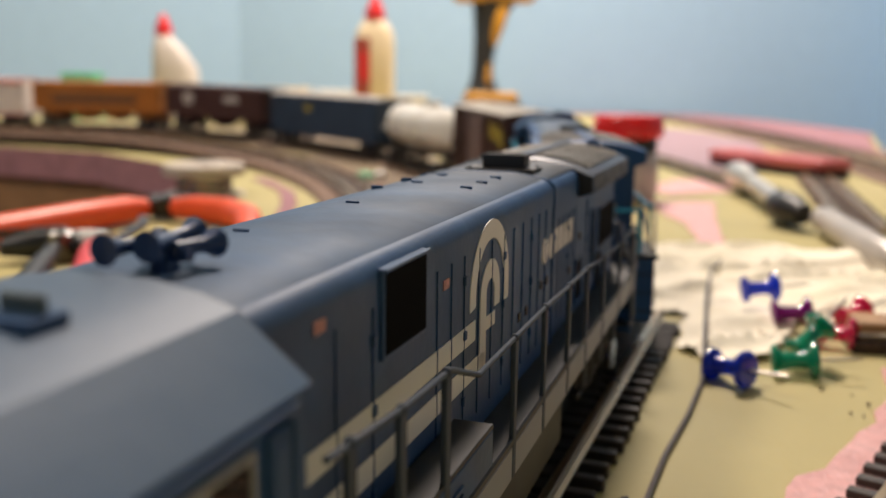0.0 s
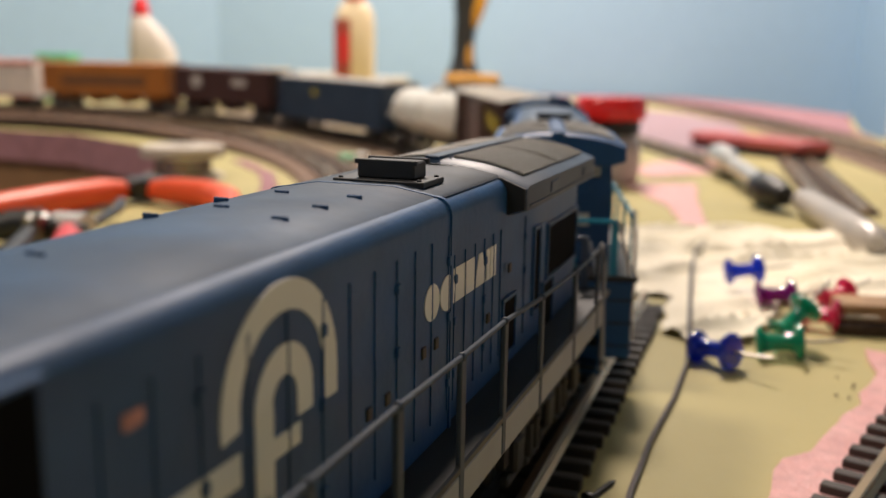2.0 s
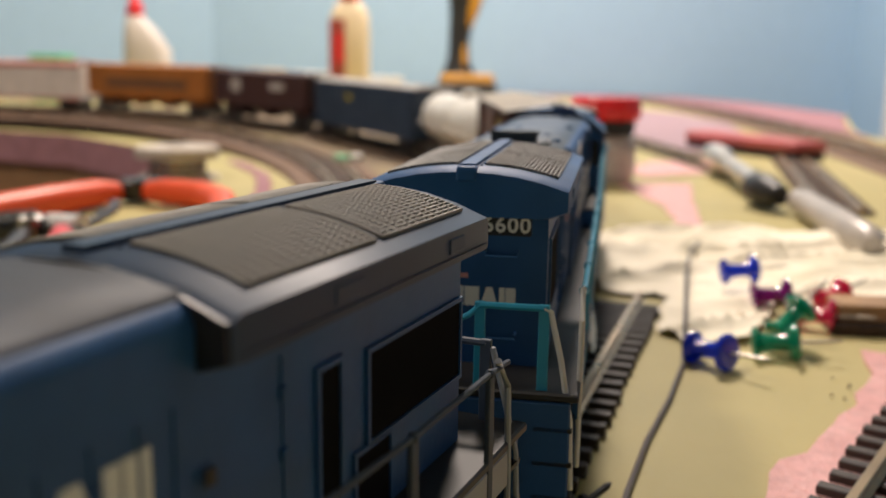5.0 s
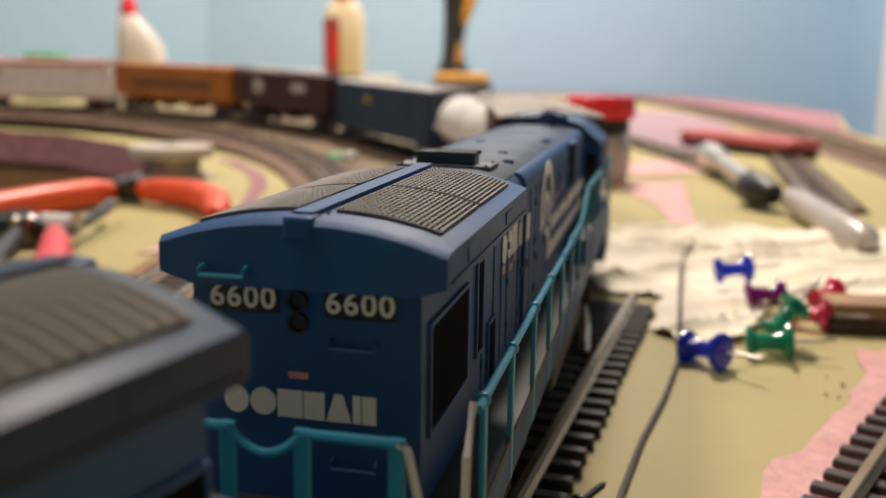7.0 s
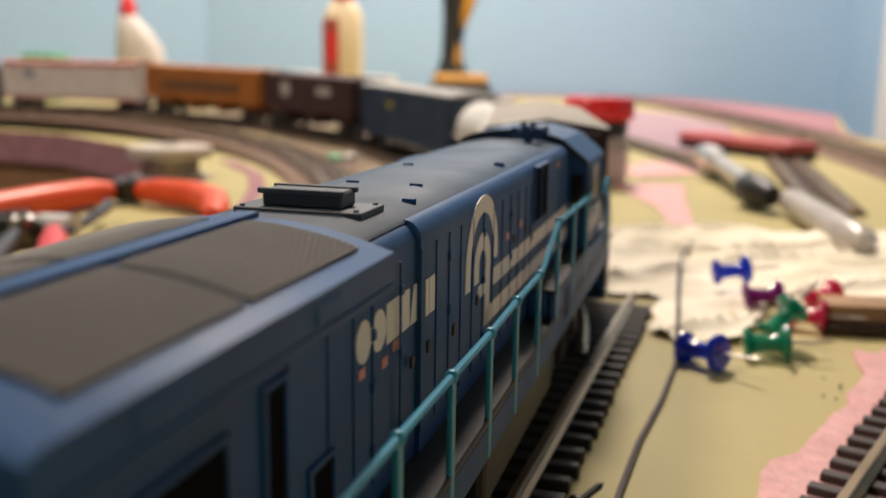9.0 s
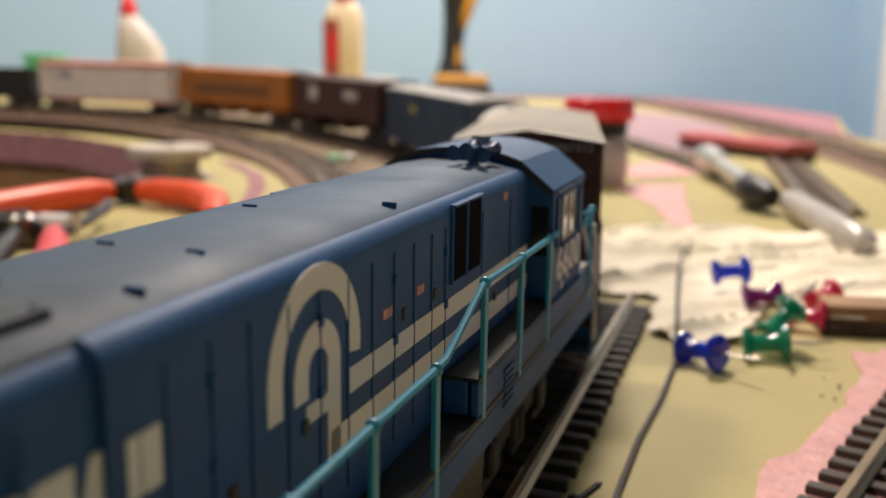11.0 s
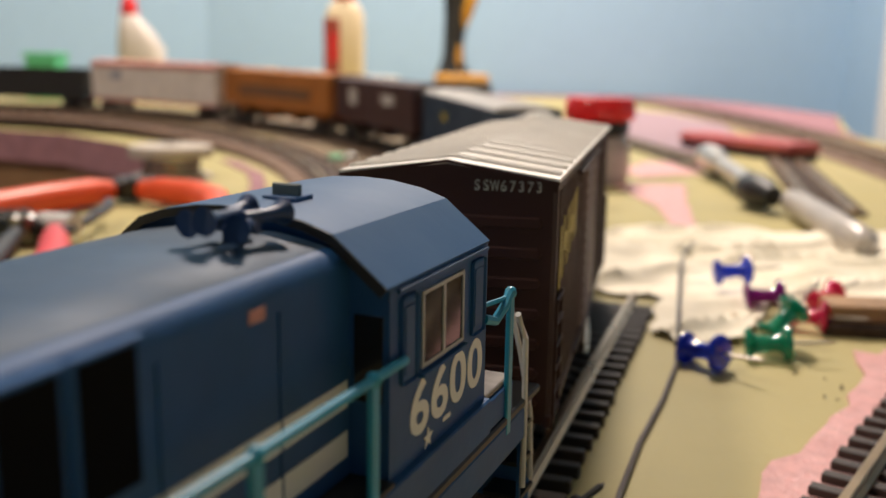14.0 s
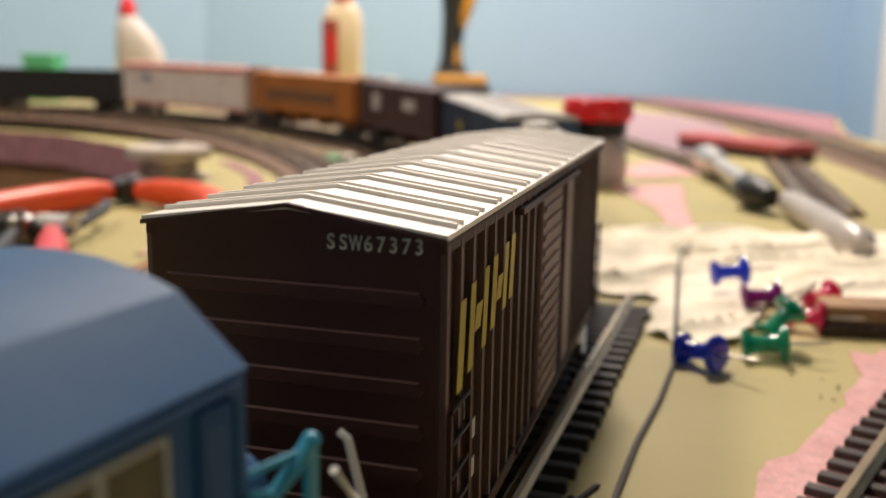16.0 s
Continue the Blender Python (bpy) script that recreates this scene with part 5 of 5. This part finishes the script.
def crumpled_sheet(outline, cell, height, seed):
    """A creased paper sheet clipped to an outline."""
    def inside(x, y):
        odd = False
        for (xa, ya), (xb, yb) in zip(outline, outline[1:] + outline[:1]):
            if (ya > y) != (yb > y) and x < (xb - xa) * (y - ya) / (yb - ya) + xa:
                odd = not odd
        return odd
    xs, ys = [p[0] for p in outline], [p[1] for p in outline]
    bm, grid = bmesh.new(), {}
    nx, ny = int((max(xs) - min(xs)) / cell), int((max(ys) - min(ys)) / cell)
    for i in range(nx + 1):
        for j in range(ny + 1):
            x, y = min(xs) + i * cell, min(ys) + j * cell
            wob = 0.006 * noise.noise(Vector((x * 60, y * 60, seed)))
            if inside(x + wob, y + wob):
                u, w = x * 0.94 + y * 0.34, y * 0.94 - x * 0.34
                bend = 0.010 * noise.noise(Vector((u * 18, w * 18, seed + 9)))
                fold = 1 - abs(noise.noise(Vector((u * 9, (w + bend) * 48, seed))))
                crease = 1 - abs(noise.noise(Vector((u * 30, (w - bend) * 95, seed + 5))))
                rim = min(sum(inside(x + dx * q, y + dy * q) for dx, dy in ((1, 0), (-1, 0), (0, 1), (0, -1))) / 4 for q in (0.004, 0.008))
                z = 0.0008 + height * rim * (0.62 * fold ** 5 + 0.20 * crease ** 4) + 0.00025 * noise.noise(Vector((x * 160, y * 160, seed)))
                grid[i, j] = bm.verts.new((x, y, max(0.0008, z)))
    for (i, j), v in list(grid.items()):
        q = [grid.get(k) for k in ((i, j), (i + 1, j), (i + 1, j + 1), (i, j + 1))]
        if all(q):
            bm.faces.new(q)
    return bm


TOWEL = [(0.060, 0.228), (0.078, 0.232), (0.098, 0.272), (0.128, 0.262), (0.20, 0.29), (0.30, 0.33), (0.30, 0.415), (0.215, 0.405), (0.165, 0.392), (0.120, 0.405), (0.078, 0.400), (0.045, 0.37), (0.040, 0.31), (0.046, 0.283), (0.061, 0.276), (0.0605, 0.262), (0.055, 0.240)]
towel = part("paper_towel", crumpled_sheet(TOWEL, 0.0016, 0.0062, 3.0), PAPER, smooth=True)
tagged(towel, "crumpled cream paper towel spread on the board", "paper towel")

# wire, wood strip, chips
wire_pts = [(0.022, 0.118), (0.0296, 0.1437), (0.0375, 0.166), (0.047, 0.189), (0.0555, 0.2126), (0.0605, 0.232), (0.068, 0.262), (0.0775, 0.300), (0.0875, 0.335), (0.0955, 0.352)]
wt = thing("wire", pose(0, 0, 0), "thin grey insulated wire on the board", "wire")
part("insulation", tube([(x, y, 0.0006 if y < 0.225 else 0.0040) for x, y in wire_pts], 0.0006, 8), WIRE, wt, smooth=True)
block = thing("wood_strip", pose(0.104, 0.243, 0, 0, 0, -7), "brown wood strip with dark cork base", "wood strip")
part("strip", box(0.0, 0.12, 0.0, 0.013, 0.0034, 0.0080, 0.0005), mat("light_brown_wood", (0.36, 0.21, 0.10), 0.65, vary=0.25, scale=90), block)
part("base", box(-0.002, 0.12, -0.003, 0.015, 0.0, 0.0033, 0.0006), mat("dark_cork", (0.05, 0.03, 0.02), 0.85, vary=0.5, scale=400, bump=0.5), block, "dark crumbly cork base")
rnd = random.Random(11)
for i in range(9):
    cx, cy = 0.088 + rnd.uniform(-0.007, 0.009), 0.196 + rnd.uniform(-0.012, 0.012)
    r = rnd.uniform(0.0002, 0.00045)
    bm = bmesh.new()
    bmesh.ops.create_icosphere(bm, subdivisions=1, radius=r)
    for v in bm.verts:
        v.co *= rnd.uniform(0.6, 1.2)
    tagged(part("cork_chip", bm, MATS["dark_cork"], m=pose(cx, cy, r * 0.5 + 0.0005)), "tiny dark chip of cork on the board", "chip", "loose chips")
screw = thing("screw", pose(0.0215, 0.138, 0.0012, 0, 75, 40), "small dark track screw lying by the rail", "screw")
part("head", lathe([(0.0005, 0), (0.0016, 0.0004), (0.0015, 0.0010), (0.0006, 0.0012)], 14), DARK_STEEL, screw)
part("shank", lathe([(0.0006, 0.0012), (0.0006, 0.006), (0.0001, 0.007)], 10), DARK_STEEL, screw)

# jar with red lid
jar = thing("paint_jar", pose(0.093, 0.572, 0), "small glass paint jar with bright red lid", "jar")
part("glass", lathe([(0.016, 0.0), (0.0185, 0.002), (0.0188, 0.022), (0.0165, 0.027), (0.0150, 0.030)], 32), mat("cloudy_jar_glass", (0.55, 0.50, 0.46), 0.12, vary=0.2, scale=60), jar, "cloudy beige filled glass", smooth=True)
part("label", lathe([(0.0190, 0.006), (0.0190, 0.020)], 32, caps=False), mat("pale_jar_label", (0.60, 0.56, 0.52), 0.6, vary=0.15), jar, "pale paper label")
part("neck", lathe([(0.0160, 0.0290), (0.0178, 0.0300), (0.0178, 0.0372), (0.0165, 0.0382)], 32), BLACK, jar, "black neck ring")
part("lid", lathe([(0.0185, 0.0380), (0.0208, 0.0388), (0.0214, 0.043), (0.0208, 0.0492), (0.0190, 0.0515), (0.004, 0.052)], 36), mat("bright_red_lid", (0.88, 0.03, 0.03), 0.3), jar, "glossy red plastic lid", smooth=True)

# cable spool
spool = thing("spool", pose(-0.164, 0.560, 0), "small spool with beige flange and silver winding", "spool")
part("winding", lathe([(0.017, 0.0), (0.0175, 0.002), (0.0165, 0.007), (0.0170, 0.0130)], 32), mat("silver_solder_winding", (0.30, 0.28, 0.26), 0.25, metal=0.9, vary=0.4, scale=300), spool, "dull silver winding", smooth=True)
part("flange", lathe([(0.020, 0.0125), (0.0245, 0.0130), (0.0247, 0.0180), (0.0235, 0.0195), (0.006, 0.0198), (0.005, 0.016)], 36), GREY_LID, spool, "beige plastic top flange", smooth=True)
part("base_flange", lathe([(0.0235, -0.0002), (0.0245, 0.0008), (0.0235, 0.002), (0.015, 0.0022)], 36), GREY_LID, spool, smooth=True)


def rod(name, pts, rads, material, parent, label=""):
    return part(name, tube(pts, rads, 14), material, parent, label, smooth=True)


# pliers with orange grips
pl = thing("pliers", pose(0, 0, 0), "pliers with bright orange grips lying open", "pliers")
rod("grip", [(-0.218, 0.330, 0.0066), (-0.196, 0.370, 0.0072), (-0.179, 0.412, 0.0075), (-0.167, 0.440, 0.0075), (-0.162, 0.449, 0.007)], [0.005, 0.0066, 0.0068, 0.0064, 0.005], ORANGE_GRIP, pl, "bright orange rubber grip")
rod("grip", [(-0.147, 0.452, 0.007), (-0.137, 0.447, 0.0075), (-0.117, 0.436, 0.0075), (-0.103, 0.416, 0.0075), (-0.096, 0.392, 0.007), (-0.095, 0.380, 0.0068)], [0.005, 0.0064, 0.0068, 0.0068, 0.0062, 0.004], ORANGE_GRIP, pl, "bright orange rubber grip")
part("joint", lathe([(0.0072, 0.002), (0.0078, 0.004), (0.0078, 0.011), (0.0065, 0.0125)], 20), DARK_STEEL, pl, "dark steel pivot", smooth=True, m=pose(-0.1555, 0.458, 0))
rod("jaw", [(-0.158, 0.462, 0.007), (-0.153, 0.475, 0.007), (-0.149, 0.492, 0.006)], [0.005, 0.004, 0.002], DARK_STEEL, pl, "dark steel jaw")
rod("shank", [(-0.165, 0.448, 0.007), (-0.155, 0.458, 0.007), (-0.145, 0.453, 0.007)], [0.004, 0.005, 0.004], DARK_STEEL, pl)

# cutter with pink-red grips
ct = thing("side_cutter", pose(0, 0, 0), "small steel side cutter with red grips", "side cutter")
rod("jaw", [(-0.178, 0.338, 0.006), (-0.168, 0.346, 0.007), (-0.158, 0.348, 0.007), (-0.150, 0.346, 0.006)], [0.003, 0.0062, 0.0066, 0.004], DARK_STEEL, ct, "serrated dark steel jaw")
part("joint", lathe([(0.0052, 0.0), (0.0058, 0.002), (0.0058, 0.011), (0.004, 0.0125)], 20), STEEL, ct, smooth=True, m=pose(-0.158, 0.346, 0))
for k in range(9):
    part("tooth", box(-0.0012, 0.0012, -0.0006, 0.0006, 0.0095, 0.0130), DARK_STEEL, ct, m=pose(-0.178 + 0.0028 * k, 0.340 + 0.0008 * k, 0))
rod("grip", [(-0.146, 0.345, 0.006), (-0.138, 0.326, 0.006), (-0.126, 0.296, 0.0062), (-0.111, 0.252, 0.0062), (-0.099, 0.215, 0.006)], [0.003, 0.0050, 0.0058, 0.0058, 0.004], mat("pink_red_grip", (0.75, 0.06, 0.07), 0.4), ct, "pink-red plastic grip")
rod("spring", [(-0.139, 0.330, 0.007), (-0.140, 0.358, 0.007), (-0.141, 0.387, 0.008), (-0.146, 0.402, 0.008)], [0.002, 0.0022, 0.002, 0.0026], DARK_STEEL, ct, "dark lever arm")
rod("cap", [(-0.152, 0.350, 0.008), (-0.138, 0.344, 0.008)], [0.0042, 0.0046], mat("clear_white_plastic", (0.7, 0.68, 0.65), 0.2), ct, "pale plastic sleeve")

rod("inner_grip", [(-0.158, 0.340, 0.006), (-0.146, 0.300, 0.006), (-0.134, 0.262, 0.006)], [0.003, 0.004, 0.003], BLACK, ct, "dark inner grip")

# long grey tool with chrome end
sd = thing("screwdriver", pose(-0.010, -0.018, 0), "long screwdriver with grey sleeve and chrome shaft", "screwdriver")
rod("handle", [(0.165, 0.357, 0.0067), (0.166, 0.362, 0.0067), (0.171, 0.40, 0.0067), (0.176, 0.445, 0.0070), (0.178, 0.468, 0.0075)], [0.003, 0.0064, 0.0066, 0.0066, 0.0056], mat("satin_grey_sleeve", (0.44, 0.40, 0.36), 0.36), sd, "satin grey sleeve")
rod("collar", [(0.170, 0.470, 0.009), (0.168, 0.482, 0.0095), (0.167, 0.497, 0.0095), (0.168, 0.505, 0.009)], [0.005, 0.0082, 0.0082, 0.0055], BLACK, sd, "black rubber collar")
rod("shaft", [(0.170, 0.50, 0.010), (0.177, 0.56, 0.011), (0.181, 0.60, 0.012)], [0.0045, 0.0052, 0.0052], CHROME, sd, "bright chrome shaft")
rod("ferrule", [(0.181, 0.600, 0.012), (0.183, 0.620, 0.0125), (0.184, 0.640, 0.0125), (0.185, 0.645, 0.012)], [0.006, 0.0085, 0.0085, 0.005], CHROME, sd, "bright chrome ferrule")

# red tool far off
rt = thing("utility_knife", pose(0.250, 0.785, 0, 0, 0, 24), "flat red utility knife with dark underside", "utility knife")
part("underside", box(-0.016, 0.016, -0.066, 0.066, 0.0, 0.006, 0.002), BLACK, rt)
part("shell", box(-0.017, 0.017, -0.068, 0.068, 0.006, 0.015, 0.004), mat("faded_red_plastic", (0.46, 0.09, 0.09), 0.45), rt, "faded red plastic shell")


def slab_bottle(name, x, y, rings, material, label, category):
    """A flat-sided bottle: rings of (z, x0, x1, depth)."""
    t = thing(name, pose(x, y, 0), label, category)
    secs = []
    for z, x0, x1, dep in rings:
        cx, hx = (x0 + x1) / 2, (x1 - x0) / 2
        secs.append([(cx + hx * math.copysign(abs(math.cos(a)) ** 0.55, math.cos(a)), dep * math.copysign(abs(math.sin(a)) ** 0.55, math.sin(a)), z) for a in [2 * math.pi * i / 28 for i in range(28)]])
    part("bottle", loft(secs), material, t, smooth=True)
    return t


b1 = slab_bottle("glue_bottle", -0.512, 1.60, [(0, -0.034, 0.036, 0.022), (0.003, -0.037, 0.040, 0.025), (0.06, -0.037, 0.040, 0.025), (0.088, -0.036, 0.038, 0.025), (0.118, -0.034, 0.018, 0.022), (0.136, -0.032, 0.001, 0.016), (0.142, -0.030, -0.004, 0.013)], BOTTLE_WHITE, "off-white spray glue bottle with red cap", "bottle")
part("cap", lathe([(0.0135, 0.0), (0.0145, 0.002), (0.013, 0.018), (0.007, 0.030), (0.0025, 0.038)], 20), RED_CAP, b1, "red pointed cap", smooth=True, m=pose(-0.017, 0, 0.141))
b2 = slab_bottle("glue_bottle", -0.171, 1.60, [(0, -0.030, 0.030, 0.018), (0.003, -0.033, 0.033, 0.020), (0.125, -0.033, 0.033, 0.020), (0.150, -0.031, 0.031, 0.019), (0.166, -0.022, 0.022, 0.016), (0.172, -0.014, 0.014, 0.013)], CREAM, "cream glue bottle with red cap and red label", "bottle")
part("cap", lathe([(0.0165, 0.0), (0.018, 0.003), (0.015, 0.018), (0.006, 0.034), (0.003, 0.048)], 20), RED_CAP, b2, "red twist cap", smooth=True, m=pose(0, 0, 0.171))
lb = part("label", box(-0.0325, -0.006, -0.0212, -0.0202, 0.012, 0.140, 0.0004), LABEL_RED, b2, "red-brown paper label")
part("label_panel", box(-0.0235, -0.0085, -0.0220, -0.0213, 0.070, 0.118), RED_CAP, lb, "bright red panel")
part("label_panel", box(-0.0300, -0.0120, -0.0220, -0.0213, 0.020, 0.050), mat("ochre_label_panel", (0.40, 0.18, 0.04), 0.6), lb, "ochre panel")

# cordless drill standing on its battery
dr = thing("cordless_drill", pose(0.026, 1.86, 0), "black and yellow cordless drill standing on its battery", "cordless drill")
part("battery", box(-0.060, 0.062, -0.038, 0.038, 0.0, 0.034, 0.006, 3), BLACK, dr, "black battery pack")
part("foot", box(-0.050, 0.056, -0.034, 0.034, 0.034, 0.052, 0.006, 3), YELLOW, dr, "yellow plastic foot")
secs = []
for z, cx, hx, hy in ((0.050, -0.012, 0.038, 0.028), (0.062, -0.014, 0.027, 0.024), (0.085, -0.014, 0.0205, 0.022), (0.120, -0.013, 0.020, 0.020), (0.160, -0.008, 0.024, 0.022), (0.200, 0.000, 0.034, 0.025), (0.225, 0.006, 0.042, 0.030)):
    secs.append([(cx + hx * math.cos(2 * math.pi * i / 20), hy * math.sin(2 * math.pi * i / 20), z) for i in range(20)])
part("handle", loft(secs), BLACK, dr, "black rubber handle", smooth=True)
rod("side_panel", [(-0.004, -0.016, 0.062), (-0.003, -0.019, 0.080), (-0.002, -0.016, 0.108)], [0.004, 0.007, 0.003], YELLOW, dr, "yellow side panel")
rod("side_panel", [(0.006, -0.018, 0.140), (0.012, -0.020, 0.165), (0.018, -0.020, 0.190), (0.024, -0.016, 0.215)], [0.004, 0.010, 0.012, 0.012], YELLOW, dr, "yellow side panel")
part("motor", box(-0.075, 0.085, -0.033, 0.033, 0.222, 0.290, 0.012, 3), YELLOW, dr, "yellow motor housing")

# clutter behind the train
def crate(x, y, w, dpt, h, material, label, lid=None):
    t = thing("storage_box", pose(x, y, 0), label, "box", "boxes behind the train")
    part("body", box(-w / 2, w / 2, -dpt / 2, dpt / 2, 0, h, 0.004), material, t)
    part("lid", box(-w / 2 - 0.002, w / 2 + 0.002, -dpt / 2 - 0.002, dpt / 2 + 0.002, h + 0.0003, h + 0.008, 0.002), lid or material, t)
    return t


CREAM_CARD = mat("cream_card", (0.66, 0.52, 0.34), 0.7, vary=0.08)
WHITE_PLASTIC = mat("white_matt_plastic", (0.72, 0.70, 0.66), 0.45, vary=0.05)
crate(-0.335, 1.66, 0.075, 0.06, 0.050, CREAM_CARD, "small cream card box on the board")
crate(-0.245, 1.72, 0.085, 0.06, 0.046, WHITE_PLASTIC, "small white plastic box on the board")
crate(-0.425, 1.64, 0.050, 0.05, 0.052, CARDBOARD, "small brown card box on the board", WHITE_PLASTIC)
crate(-0.110, 1.62, 0.050, 0.05, 0.040, WHITE_PLASTIC, "low white plastic box on the board")
crate(-0.672, 1.60, 0.054, 0.05, 0.070, GREEN_PLASTIC, "mint green plastic box on the board")
crate(-0.560, 1.70, 0.070, 0.05, 0.045, CREAM_CARD, "low cream card box on the board")
# Cup is made up: a glossy body where only a bright glint is known.
gl = thing("glint_cup", pose(-0.410, 1.50, 0), "small shiny pale cup added for a glint", "cup")
part("cup", lathe([(0.010, 0.0), (0.012, 0.002), (0.013, 0.060), (0.011, 0.062)], 20), mat("clear_shiny_plastic", (0.7, 0.68, 0.62), 0.08), gl, smooth=True)
clip = thing("plastic_clip", pose(-0.073, 0.640, 0, 0, 0, 20), "small mint green plastic clip by the track", "clip")
part("clip_body", box(-0.007, 0.004, -0.005, 0.005, 0.0, 0.008, 0.002), GREEN_PLASTIC, clip)
part("clip_tip", box(0.004, 0.013, -0.004, 0.004, 0.0, 0.009, 0.003), WHITE_PLASTIC, clip, "white plastic tip")
dk = thing("black_case", pose(-0.30, 0.50, -0.9), "black case on the floor inside the well", "case")
part("shell", box(-0.15, 0.15, -0.13, 0.13, 0.0, 0.30, 0.01), BLACK, dk)
part("case_lid", box(-0.15, 0.15, -0.13, 0.13, 0.301, 0.33, 0.01), BLACK, dk)


motions()
